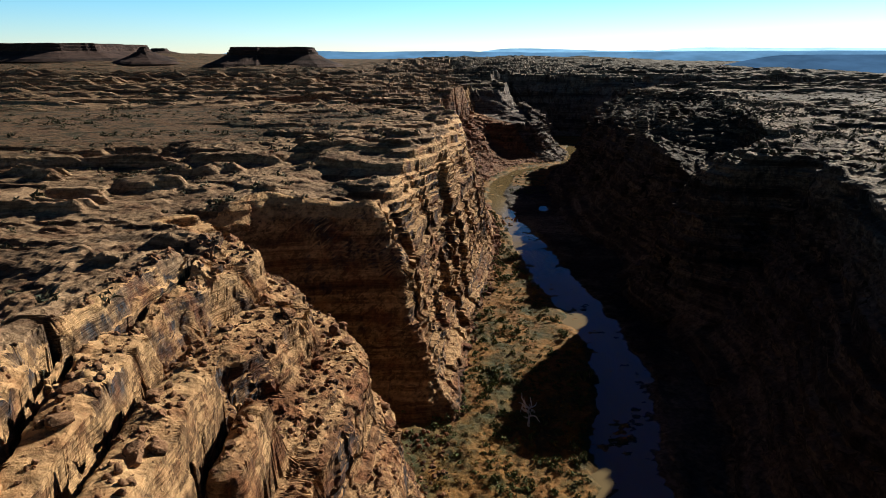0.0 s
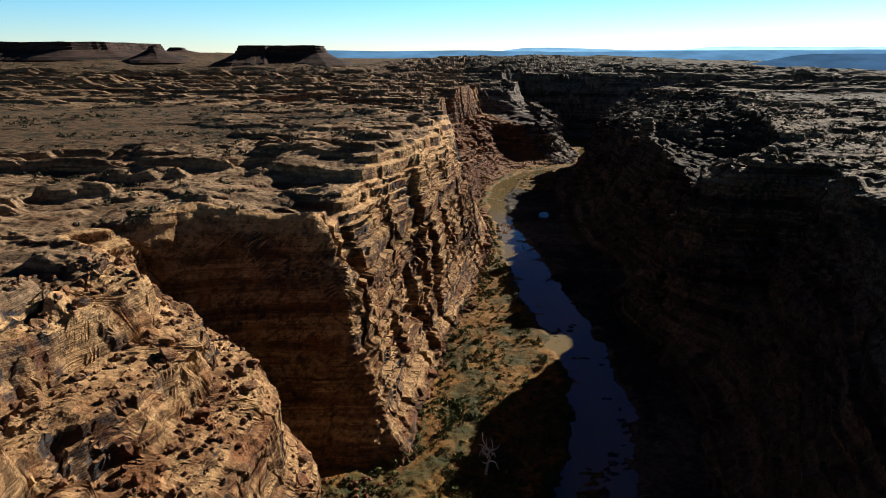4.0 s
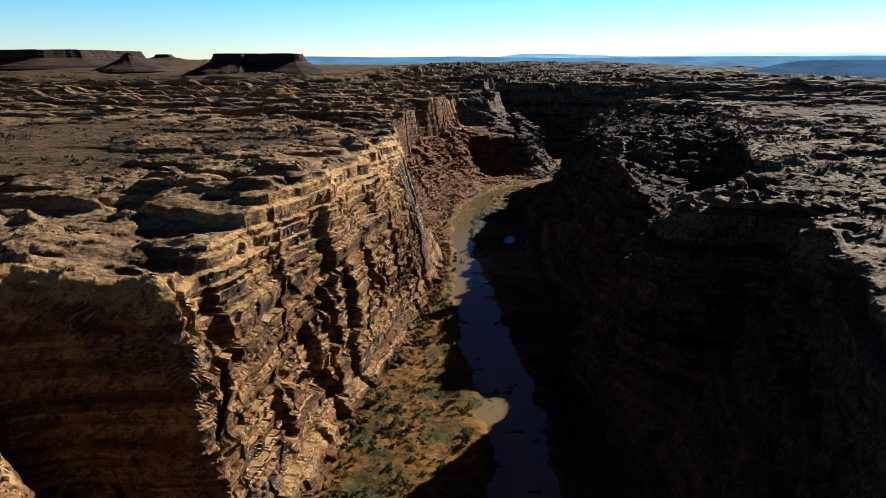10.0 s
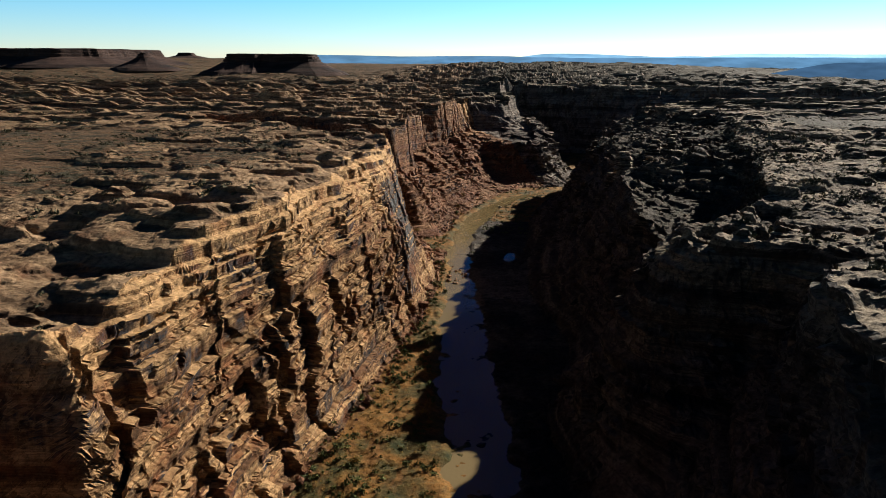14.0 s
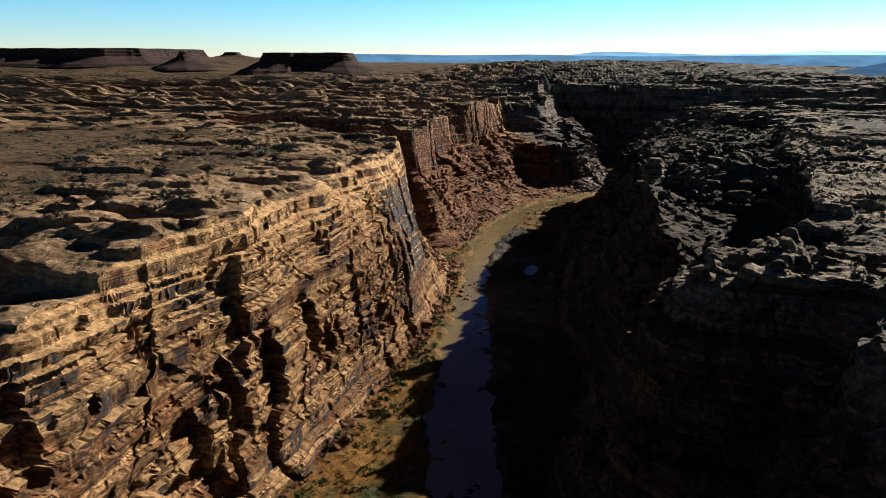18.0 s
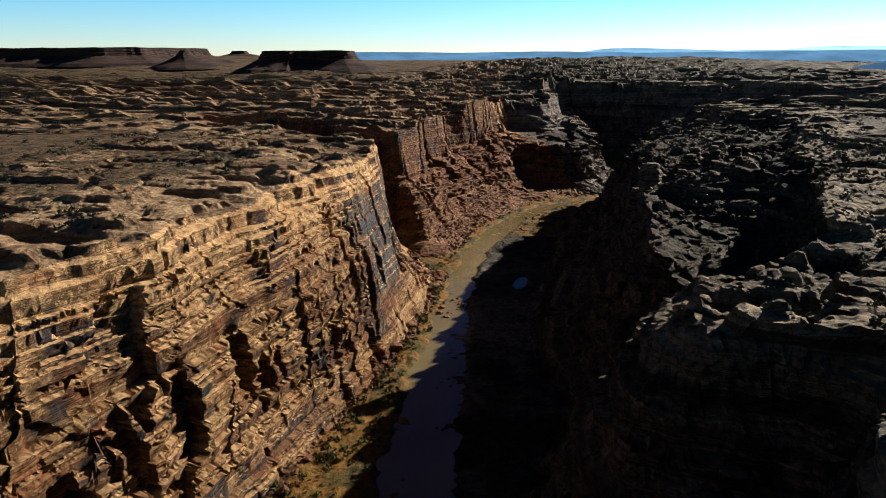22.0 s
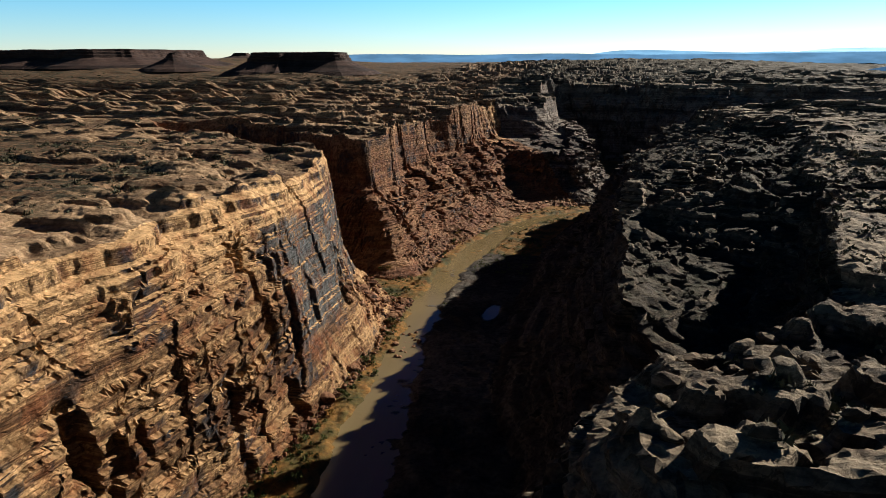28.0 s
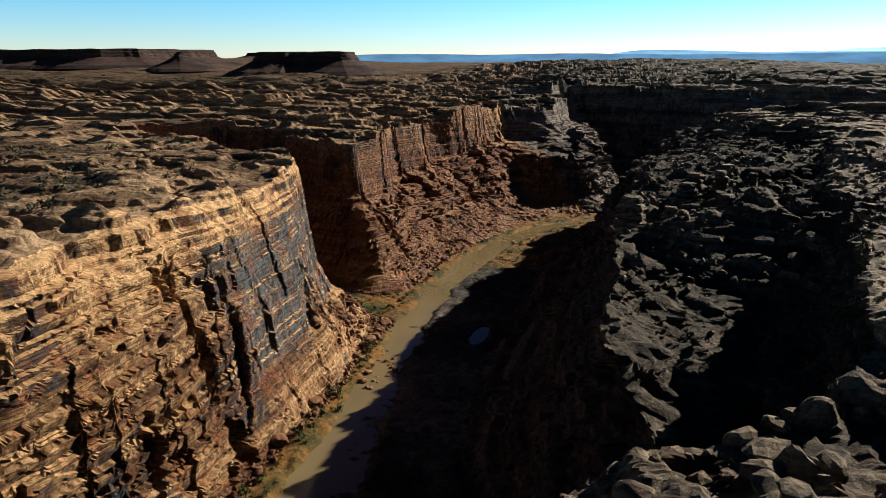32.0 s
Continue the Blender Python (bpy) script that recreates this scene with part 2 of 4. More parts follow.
def water_material():
    m, n, l, p = nodes("muddy water", 0.06)
    pos = n.new("ShaderNodeNewGeometry").outputs["Position"]
    a = noise_node(n, l, pos, 0.05, 3.0, 0.5, (1, 0.3, 1))
    l.new(ramp(n, l, a, [(0.35, (0.14, 0.105, 0.05)), (0.65, (0.18, 0.135, 0.066))]), p.inputs["Base Color"])
    p.inputs["IOR"].default_value, p.inputs["Specular IOR Level"].default_value = 1.5, 1.0
    bumped(n, l, p, noise_node(n, l, pos, 0.9, 3.0, 0.5), 0.12, 0.3)
    return m


def leaf_material(name, a, b):
    m, n, l, p = nodes(name, 0.8)
    geo = n.new("ShaderNodeNewGeometry")
    l.new(ramp(n, l, geo.outputs["Random Per Island"], [(0.0, a), (1.0, b)]), p.inputs["Base Color"])
    return m


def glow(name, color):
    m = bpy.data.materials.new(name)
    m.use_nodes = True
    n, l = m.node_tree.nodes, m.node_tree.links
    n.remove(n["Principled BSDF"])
    # aerial haze painted as light that the surface gives off
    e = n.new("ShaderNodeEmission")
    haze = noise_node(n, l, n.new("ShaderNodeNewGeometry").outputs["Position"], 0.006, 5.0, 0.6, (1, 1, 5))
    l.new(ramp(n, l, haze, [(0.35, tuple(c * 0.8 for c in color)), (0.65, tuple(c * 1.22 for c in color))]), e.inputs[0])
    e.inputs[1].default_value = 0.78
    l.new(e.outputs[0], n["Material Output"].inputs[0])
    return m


bank_mat, water_mat = bank_material(), water_material()
shrub_mat = leaf_material("dark desert shrub", (0.022, 0.026, 0.014), (0.07, 0.065, 0.035))
bush_mat = leaf_material("green riverside leaves", (0.025, 0.04, 0.01), (0.1, 0.11, 0.03))
gold_mat = leaf_material("golden autumn leaves", (0.1, 0.06, 0.012), (0.26, 0.16, 0.03))
wood_mat = leaf_material("grey dead wood", (0.12, 0.1, 0.08), (0.2, 0.17, 0.13))

# ---- noise ----
RNG = np.random.default_rng(7)
PERM = RNG.permutation(4096)
RAND = RNG.random((4096, 4)).astype(np.float32)


def hashed(ix, iy, iz=0):
    return PERM[(PERM[(PERM[ix & 4095] + iy) & 4095] + iz) & 4095]


def smooth01(a, b, x):
    t = np.clip((x - a) / (b - a), 0, 1)
    return t * t * (3 - 2 * t)


def vnoise(x, y, z=None):
    """Value noise, -1 to 1."""
    ix, iy = np.floor(x).astype(np.int64), np.floor(y).astype(np.int64)
    fx, fy = x - ix, y - iy
    fx, fy = fx * fx * (3 - 2 * fx), fy * fy * (3 - 2 * fy)
    if z is None:
        r = lambda a, b: RAND[hashed(ix + a, iy + b), 0]
        v = (r(0, 0) * (1 - fx) + r(1, 0) * fx) * (1 - fy) + (r(0, 1) * (1 - fx) + r(1, 1) * fx) * fy
        return v * 2 - 1
    iz = np.floor(z).astype(np.int64)
    fz = z - iz
    fz = fz * fz * (3 - 2 * fz)
    r = lambda a, b, c: RAND[hashed(ix + a, iy + b, iz + c), 0]
    lo = (r(0, 0, 0) * (1 - fx) + r(1, 0, 0) * fx) * (1 - fy) + (r(0, 1, 0) * (1 - fx) + r(1, 1, 0) * fx) * fy
    hi = (r(0, 0, 1) * (1 - fx) + r(1, 0, 1) * fx) * (1 - fy) + (r(0, 1, 1) * (1 - fx) + r(1, 1, 1) * fx) * fy
    return (lo * (1 - fz) + hi * fz) * 2 - 1


def fbm(x, y, scale, octaves=4, gain=0.5, seed=0.0):
    v, a, f = 0.0, 1.0, 1.0 / scale
    c, s = math.cos(0.6), math.sin(0.6)
    for k in range(octaves):
        v = v + a * vnoise(x * f + seed + 17.3 * k, y * f + seed * 1.7 + 9.1 * k)
        x, y = c * x - s * y, s * x + c * y
        a, f = a * gain, f * 2.0
    return v


def cells(x, y, scale, seed=0, layer=0):
    """Voronoi cells: a random value per cell and the distance to the nearest border."""
    u, v = x / scale + seed * 3.7, y / scale + seed * 5.1
    ix, iy = np.floor(u).astype(np.int64), np.floor(v).astype(np.int64)
    d1 = np.full(u.shape, 9.0)
    d2 = np.full(u.shape, 9.0)
    val = np.zeros(u.shape)
    for a in (-1, 0, 1):
        for b in (-1, 0, 1):
            h = hashed(ix + a, iy + b, layer)
            d = np.hypot(ix + a + RAND[h, 1] - u, iy + b + RAND[h, 2] - v)
            near = d < d1
            d2 = np.where(near, d1, np.minimum(d2, d))
            val = np.where(near, RAND[h, 3], val)
            d1 = np.where(near, d, d1)
    return val, (d2 - d1) * scale, d1


def blocks(x, y, z, wide, tall, seed=0):
    """Random value of the flat block of rock that holds a place."""
    u, v, w = x / wide + seed * 3.7, y / wide + seed * 5.1, z / tall + seed
    iu, iv, iw = np.floor(u).astype(np.int64), np.floor(v).astype(np.int64), np.floor(w).astype(np.int64)
    best, val = np.full(u.shape, 9.0), np.zeros(u.shape)
    for a in (-1, 0, 1):
        for b in (-1, 0, 1):
            for c in (-1, 0, 1):
                h = hashed(iu + a, iv + b, iw + c)
                d = (iu + a + RAND[h, 1] - u) ** 2 + (iv + b + RAND[h, 2] - v) ** 2 + 1.6 * (iw + c + RAND[h, 0] - w) ** 2
                near = d < best
                val = np.where(near, RAND[h, 3], val)
                best = np.where(near, d, best)
    return val


# ---- plan: the rim, the break half way down and the toe of the walls ----
RIM_W = [(-62, -400), (-62, 0), (-62, 60), (-63, 110), (-59, 150), (-56, 180), (-66, 193), (-82, 203), (-96, 208), (-80, 222), (-68, 235), (-48, 236), (-29, 236), (-25, 236), (-23, 241), (-22, 270), (-18, 300), (-4, 335), (0, 380), (2, 430), (4, 490), (2, 554), (-14, 572), (-70, 613), (-150, 660), (-225, 712), (-150, 716), (-60, 692), (-17, 664), (-6, 684), (-4, 706), (-15, 726), (-18, 762), (-8, 790), (2, 812), (-15, 834), (-12, 866), (6, 892), (20, 935), (30, 985), (31, 1006), (36, 1022), (52, 1030), (80, 1033), (104, 1052), (108, 1130), (84, 1225), (120, 1275), (175, 1262), (230, 1280), (300, 1235), (450, 1245), (700, 1280), (1100, 1370)]
MID_W = [(-45, -400), (-42, 0), (-40, 60), (-38, 100), (-28, 150), (-27, 180), (-45, 195), (-66, 205), (-76, 211), (-60, 221), (-34, 227), (-19, 228), (-14, 228), (-12, 234), (-9, 272), (-2, 300), (10, 338), (20, 380), (26, 430), (25, 480), (18, 528), (6, 558), (-40, 596), (-120, 650), (-140, 668), (-80, 668), (-30, 656), (0, 645), (11, 662), (14, 694), (4, 724), (4, 758), (14, 788), (27, 808), (12, 836), (15, 868), (34, 905), (48, 950), (58, 972), (72, 966), (100, 952), (132, 950), (150, 985), (148, 1080), (120, 1205), (140, 1250), (180, 1238), (235, 1252), (302, 1212), (450, 1222), (702, 1258), (1105, 1345)]
TOE_W = [(-3, -400), (0, 0), (0, 100), (-5, 164), (-10, 180), (-24, 194), (-44, 203), (-22, 207), (0, 208), (5, 208), (7, 214), (10, 260), (12, 290), (22, 330), (30, 380), (36, 430), (39, 480), (39, 540), (32, 570), (8, 588), (-25, 600), (-60, 622), (-28, 630), (11, 614), (30, 621), (38, 640), (42, 700), (60, 765), (72, 815), (103, 880), (112, 898), (136, 902), (162, 912), (178, 945), (186, 1005), (178, 1080), (166, 1150), (150, 1200), (170, 1225), (220, 1215), (305, 1190), (452, 1200), (705, 1235), (1110, 1320)]
RIM_E = [(95, -400), (105, 0), (118, 150), (138, 192), (152, 227), (161, 260), (169, 282), (180, 300), (168, 309), (152, 310), (139, 311), (134, 330), (140, 347), (160, 360), (178, 373), (187, 397), (205, 450), (210, 480), (243, 582), (262, 650), (276, 731), (262, 800), (238, 862), (242, 905), (266, 945), (320, 972), (450, 985), (710, 1010), (1140, 1090)]
MID_E = [(75, -400), (90, 0), (105, 150), (124, 190), (139, 225), (149, 262), (160, 287), (159, 303), (126, 303), (119, 325), (125, 350), (150, 362), (152, 372), (154, 388), (150, 404), (144, 416), (143, 432), (149, 480), (157, 530), (161, 600), (165, 656), (175, 760), (185, 825), (198, 875), (222, 930), (252, 975), (315, 1002), (450, 1015), (708, 1042), (1130, 1120)]
TOE_E = [(70, -400), (72, 0), (80, 150), (95, 190), (105, 250), (104, 300), (98, 330), (101, 365), (112, 385), (116, 415), (104, 440), (98, 470), (98, 560), (105, 650), (110, 720), (130, 790), (145, 838), (168, 866), (195, 900), (216, 960), (240, 1015), (310, 1045), (452, 1055), (706, 1085), (1120, 1165)]
RIVER = [(45, -400, 22), (46, 0, 22), (52, 120, 22), (61, 190, 24), (74, 240, 24), (75, 270, 24), (69, 330, 26), (63, 385, 25), (58, 460, 22), (55, 520, 17), (51, 577, 15), (52, 640, 20), (63, 715, 20), (78, 775, 22), (99, 825, 20), (122, 856, 16), (150, 882, 16), (182, 918, 20), (200, 985, 26), (212, 1060, 30), (250, 1112, 60), (420, 1130, 150), (710, 1160, 150), (1110, 1245, 150)]


def polygon(west, east):
    return np.array(west + east[::-1], float)


def curve(points):
    """Rounds a plan line by cutting its corners once."""
    p = np.array(points, float)
    q = [p[0]]
    for a, b in zip(p[:-1], p[1:]):
        q += [a * 0.78 + b * 0.22, a * 0.22 + b * 0.78]
    return [tuple(v) for v in q + [p[-1]]]


def boundary_distance(x, y, line):
    d = np.full(x.shape, 1e9)
    for (ax, ay), (bx, by) in zip(line[:-1], line[1:]):
        ux, uy = bx - ax, by - ay
        t = np.clip(((x - ax) * ux + (y - ay) * uy) / (ux * ux + uy * uy), 0, 1)
        d = np.minimum(d, (x - ax - t * ux) ** 2 + (y - ay - t * uy) ** 2)
    return np.sqrt(d)


def inside(x, y, poly):
    r = np.zeros(x.shape, bool)
    for (ax, ay), (bx, by) in zip(poly, np.roll(poly, -1, 0)):
        if ay != by:
            r ^= ((ay > y) != (by > y)) & (x < (bx - ax) * (y - ay) / (by - ay) + ax)
    return r


def signed(x, y, west, east):
    """Distance to the nearer of two plan lines, positive between them."""
    w, e = curve(west), curve(east)
    d = np.minimum(boundary_distance(x, y, w), boundary_distance(x, y, e))
    return np.where(inside(x, y, polygon(w, e)), d, -d)


HEIGHTS = [(-62, 131, 74), (-56, 180, 69), (-100, 180, 68), (-23, 240, 64), (-60, 245, 68), (-20, 300, 74), (-43, 342, 77), (-24, 426, 76), (2, 550, 72), (-150, 500, 76), (-16, 690, 70), (-5, 730, 70), (8, 850, 68), (20, 930, 74), (29, 1005, 70), (80, 1040, 68), (104, 1060, 70), (-100, 800, 76), (-400, 500, 76), (-330, 1300, 99), (-740, 1500, 106), (-1200, 1500, 114), (-1000, 2450, 118), (0, 2200, 96), (-500, 900, 82), (157, 268, 78), (138, 337, 62), (164, 313, 72), (158, 352, 68), (168, 361, 69), (155, 336, 74), (143, 314, 71), (180, 372, 73), (186, 395, 79), (198, 432, 81), (208, 475, 78), (244, 600, 80), (290, 700, 80)]
HEIGHTS += [(225, 905, 68), (320, 975, 68), (450, 960, 74), (267, 694, 76), (322, 900, 76), (300, 450, 80), (600, 700, 66), (120, 1280, 82), (300, 1245, 80), (600, 1280, 78), (500, 1500, 84), (450, 870, 74), (700, 1900, 78), (500, 3200, 100), (1200, 1500, 40), (1600, 2600, 20), (100, 0, 76), (-70, 0, 76), (-1500, 700, 84)]
MIDS = [(-40, 60, 42), (-28, 165, 44), (-14, 232, 44), (-2, 300, 44), (10, 338, 45), (20, 380, 44), (25, 480, 32), (12, 545, 28), (-60, 650, 28), (2, 646, 26), (12, 680, 20), (26, 740, 17), (31, 830, 20), (50, 940, 20), (60, 970, 24), (106, 952, 24), (132, 950, 26), (150, 1000, 28), (140, 1245, 30), (142, 262, 45), (121, 315, 46), (130, 365, 42), (153, 388, 47), (146, 424, 60), (144, 450, 61), (149, 485, 62), (157, 530, 57), (161, 600, 60), (165, 650, 60), (172, 730, 52), (184, 830, 34), (190, 890, 44), (240, 985, 34), (300, 1215, 34), (600, 1230, 34)]


def spread(x, y, table, power=3.0):
    num = den = 0.0
    for px, py, v in table:
        w = ((x - px) ** 2 + (y - py) ** 2 + 60.0) ** (-power / 2)
        num, den = num + w * v, den + w
    return num / den


def water_z(y):
    return -9.0 - 0.04 * np.clip(y - 445, 0, 480)


LAYERS = np.random.default_rng(3)
KNOT_IN, KNOT_OUT = [-60.0], [-60.0]
while KNOT_IN[-1] < 140:
    thick = LAYERS.choice([1.0, 1.6, 2.4, 4.0, 6.0, 9.0], p=[0.18, 0.2, 0.2, 0.18, 0.15, 0.09])
    z0 = KNOT_IN[-1]
    KNOT_IN += [z0 + 0.42 * thick, z0 + 0.58 * thick, z0 + thick]
    KNOT_OUT += [z0 + 0.1 * thick, z0 + 0.92 * thick, z0 + thick]
BED_TOPS = np.array(KNOT_IN[::3])
FINS = [(-52, 60, -60, 113, 4.2, 69), (-43, 62, -46, 107, 4.4, 66), (-74, 100, -69, 150, 5.5, 75), (-63, 66, -72, 100, 4.5, 74), (-35, 92, -36, 112, 3.2, 57)]


def plain(x, y):
    """Where the plateau is flat soil: 1, and 0 on bare rock."""
    a = 1 - smooth01(0.55, 1.1, np.hypot((x + 285) / 235, (y - 455) / 165) + 0.25 * fbm(x, y, 70, 3, 0.5, 21.0))
    b = 1 - smooth01(0.6, 1.1, np.hypot((x - 620) / 330, (y - 640) / 230) + 0.25 * fbm(x, y, 70, 3, 0.5, 22.0))
    c = smooth01(1050, 1250, y) * smooth01(0, 300, -x)
    return np.clip(a + b + c, 0, 1)


def terrace(z, shift):
    return np.interp(z + shift, KNOT_IN, KNOT_OUT) - shift


def terrain(x, y, slope=None):
    """The rock sheet: places, and masks of wall, floor and soil."""
    wob = fbm(x, y, 30, 4, 0.5, 3.0)
    blk, _, _ = cells(x + 2 * wob, y, 11.0, 1)
    blk2, _, _ = cells(x, y + 2 * wob, 4.5, 2)
    crack = np.clip(1.3 - np.abs(vnoise(x / 19 + 5, y / 19)) / 0.1, 0, 1) * smooth01(-0.2, 0.3, vnoise(x / 40, y / 40 + 8))
    remote = smooth01(600, 700, y)
    jag = 2.3 * wob * (1 - 0.5 * remote) + 1.5 * (blk - 0.5) * (1 - 0.5 * remote) + 0.5 * (blk2 - 0.5) * (1 - remote) + 4.5 * crack * (1 - remote) + 3.0 * remote * (cells(x, y, 26.0, 3)[0] - 0.5)
    r0, r1 = signed(x, y, RIM_W, RIM_E), signed(x, y, MID_W, MID_E)
    d0, d1 = r0 + 0.8 * (jag - 4.0 * crack * (x < 80)) + 6.0 * fbm(x, y, 52, 2, 0.5, 91.0), r1 + jag
    d2 = signed(x, y, TOE_W, TOE_E) + 2.0 * wob
    top, mid, low = spread(x, y, HEIGHTS), spread(x, y, MIDS), water_z(y) + 2.6
    s01 = np.clip(d0 / np.maximum(d0 - d1, 0.3), 0, 1)
    s12 = np.clip(d1 / np.maximum(d1 - d2, 0.3), 0, 1)
    p01 = np.interp(s01, [0, 0.15, 0.5, 0.62, 1], [0, 0.07, 0.27, 0.52, 1])
    p01 = np.where((x > 120) & (y > 362), np.interp(s01, [0, 0.06, 0.5, 1], [0, 0.22, 0.45, 1]), p01)
    p01 = np.where((x > 120) & (y > 362) & (y < 480), p01 + (np.interp(s01, [0, 0.12, 0.35, 1], [0, 0.55, 0.85, 1]) - p01) * (1 - smooth01(440, 480, y)), p01)
    # the trough behind the crest of the east bench
    trough = np.where((x > 120) & (y < 960) & (d1 <= 0), 13.0 * np.interp(s01, [0, 0.1, 0.35, 0.7, 0.92, 1], [0, 0.7, 1, 0.7, 0.2, 0]) * smooth01(362, 380, y) * (1 - smooth01(465, 500, y)), 0)
    p01 = np.where((x < 130) & (y > 600), np.interp(s01, [0, 0.12, 0.3, 1], [0, 0.4, 0.74, 1]), p01)
    p12 = np.interp(s12, [0, 0.45, 0.55, 1], [0, 0.66, 0.76, 1])
    p12 = np.where((x < 60) & (y > 410) & (y < 590), np.interp(s12, [0, 0.28, 0.4, 1], [0, 0.4, 0.5, 1]), p12)
    broken = (x < 30) & (y < 204)
    p01 = np.where(broken, np.interp(s01 + 0.07 * wob, [0, 0.3, 0.37, 0.68, 0.75, 1], [0, 0.12, 0.46, 0.56, 0.9, 1]), p01)
    p12 = np.where(broken, np.interp(s12 + 0.06 * wob, [0, 0.28, 0.34, 0.66, 0.72, 1], [0, 0.12, 0.4, 0.54, 0.84, 1]), p12)
    z = np.where(d0 <= 0, top, np.where(d1 <= 0, top + (mid - top) * p01 - trough, mid + (low - mid) * p12))
    bank = low + 0.5 * fbm(x, y, 9, 3, 0.5, 31.0) + 0.5
    z = np.where(d2 > 0, bank, z)
    back = np.clip(-d0, 0, None)
    flat = plain(x, y)
    rough = (1 - 0.8 * flat) * smooth01(-9, -4, back)
    far = smooth01(600, 900, y)
    # domes, slabs and ledges of the plateau
    whale = (1 - smooth01(45, 80, back)) * (x < 60) * smooth01(196, 230, y) * (1 - smooth01(600, 700, y))
    dome = np.abs(fbm(x * 0.6 + 0.15 * y, y, 30, 4, 0.5, 11.0))
    hill = np.clip(fbm(x, y * 1.6, 75, 3, 0.55, 41.0), -0.4, 1)
    slab = fbm(x * 0.55, y, 13, 4, 0.55, 51.0)
    east = smooth01(90, 130, x) * (1 - smooth01(500, 700, x))
    bars = fbm(x * 0.2 + 0.08 * y, y, 15, 4, 0.55, 52.0)
    calm = smooth01(90, 130, x) * (1 - 0.75 * smooth01(400, 520, y))
    plate = rough * (2.2 * (1.5 * dome - 0.5) * (1 - 0.8 * calm) + 0.45 * slab + (2.6 - 1.7 * calm) * bars + far * (4.0 * hill + 3.0 * bars) + east * (1.6 - 1.2 * calm) * slab) + 2.0 * fbm(x, y, 160, 3, 0.5, 5.0)
    # hummocks and slickrock domes with ledged flanks
    _, _, h1 = cells(x * 0.6 + 7 * wob, y, 34.0, 12)
    _, _, h2 = cells(x * 0.7, y + 4 * wob, 13.0, 13)
    hum = 8.0 * (1 - np.clip(h1 * 1.35, 0, 1) ** 2) + 3.6 * (1 - np.clip(h2 * 1.4, 0, 1) ** 2)
    plate = plate + rough * smooth01(4, 22, back) * np.where(x < 100, far, 0.35 * far) * (hum - 5.5)
    _, _, c1 = cells(x + 2.5 * wob, y * 1.15, 13.0, 7)
    _, _, c2 = cells(x, y + 2.5 * wob, 5.5, 8)
    pillow = 3.4 * (1 - np.clip(c1 * 1.5, 0, 1) ** 2) + 1.1 * (1 - np.clip(c2 * 1.5, 0, 1) ** 2)
    rim_e = smooth01(90, 118, x) * (1 - smooth01(35, 90, back)) * smooth01(120, 180, y) * (1 - smooth01(700, 900, y))
    rim_w = (1 - smooth01(20, 60, x)) * (1 - smooth01(20, 75, back)) * smooth01(-0.3, 0.3, vnoise(x / 45, y / 45 + 4))
    spur = smooth01(294, 312, y) * (1 - smooth01(372, 400, y))
    plate = plate + rough * ((0.12 + 0.9 * spur) * rim_e + 0.22 * rim_w) * (pillow - 1.6)
    _, _, w1 = cells(x * 0.8 + 5 * wob, y * 1.1 + 5 * wob, 24.0, 15)
    plate = plate + whale * (4.6 * (1 - np.clip(w1 * 1.3, 0, 1) ** 2) - 2.0)
    brow = np.where(d0 <= 0, 1.0, np.where(d1 <= 0, 1 - smooth01(0.2, 0.6, s01), 0)) * np.where((x > 120) & (d0 > 0), 0, 1)
    z = z + plate * brow
    wall = (d0 > 0) & (d2 <= 0)
    bench = (x > 120) & (d1 <= 0) & (d0 > 0) & (y > 400) & (y < 950)
    z = np.where(bench, z + 1.6 * slab + 3.0 * (dome - 0.35) + 0.6 * (pillow - 1.6) + 1.3 * fbm(x, y, 6.0, 2, 0.6, 33.0), z)
    fin = np.zeros(x.shape)
    for ax, ay, bx, by, r, h in FINS:
        t = np.clip(((x - ax) * (bx - ax) + (y - ay) * (by - ay)) / ((bx - ax) ** 2 + (by - ay) ** 2), 0, 1)
        q = (np.hypot(x - ax - t * (bx - ax), y - ay - t * (by - ay)) + 1.2 * slab) / r
        fin = np.maximum(fin, 1 - smooth01(1.0, 1.3, q))
        z = np.where(q < 1.25, np.maximum(z, h - 1.2 * q * q - 15 * np.clip(q - 0.82, 0, 1) + 1.1 * slab + 1.5 * wob), np.where((q < 1.6) & (z > h - 14), np.minimum(z, h - 10), z))
    # bedding: ledges and risers, strong on the walls and soft on the plateau
    shift = 1.6 * fbm(x, y, 60, 2, 0.5, 61.0) + np.where(wall, 0, 0.5 * slab)
    crown = np.where(d1 <= 0, 1 - smooth01(0.42, 0.62, s01 + 0.1 * wob), 0) * np.where((x > 120) | (y > 600), 0.4, 1.0)
    knoll = (1 - smooth01(190, 212, y)) * (x < 40)
    amount = np.where(wall, np.maximum(0.9 * crown, 0.85 * knoll), (0.85 - 0.3 * whale) * rough)
    plate_face = smooth01(425, 465, y) * (1 - smooth01(552, 566, y)) * (x < 60) * wall
    amount = np.where(d2 > 0, 0, np.clip(amount, 0, 0.95))
    talus = np.where(wall & (d1 > 0), smooth01(0.52, 0.62, s12), 0) * smooth01(-0.5, 0.2, vnoise(x / 35 + 3, y / 35))
    apron = smooth01(400, 450, y) * (1 - smooth01(575, 600, y)) * (x < 60)
    talus = np.where(wall & (d1 > 0), np.maximum(talus, apron * smooth01(0.3, 0.5, s12)), talus)
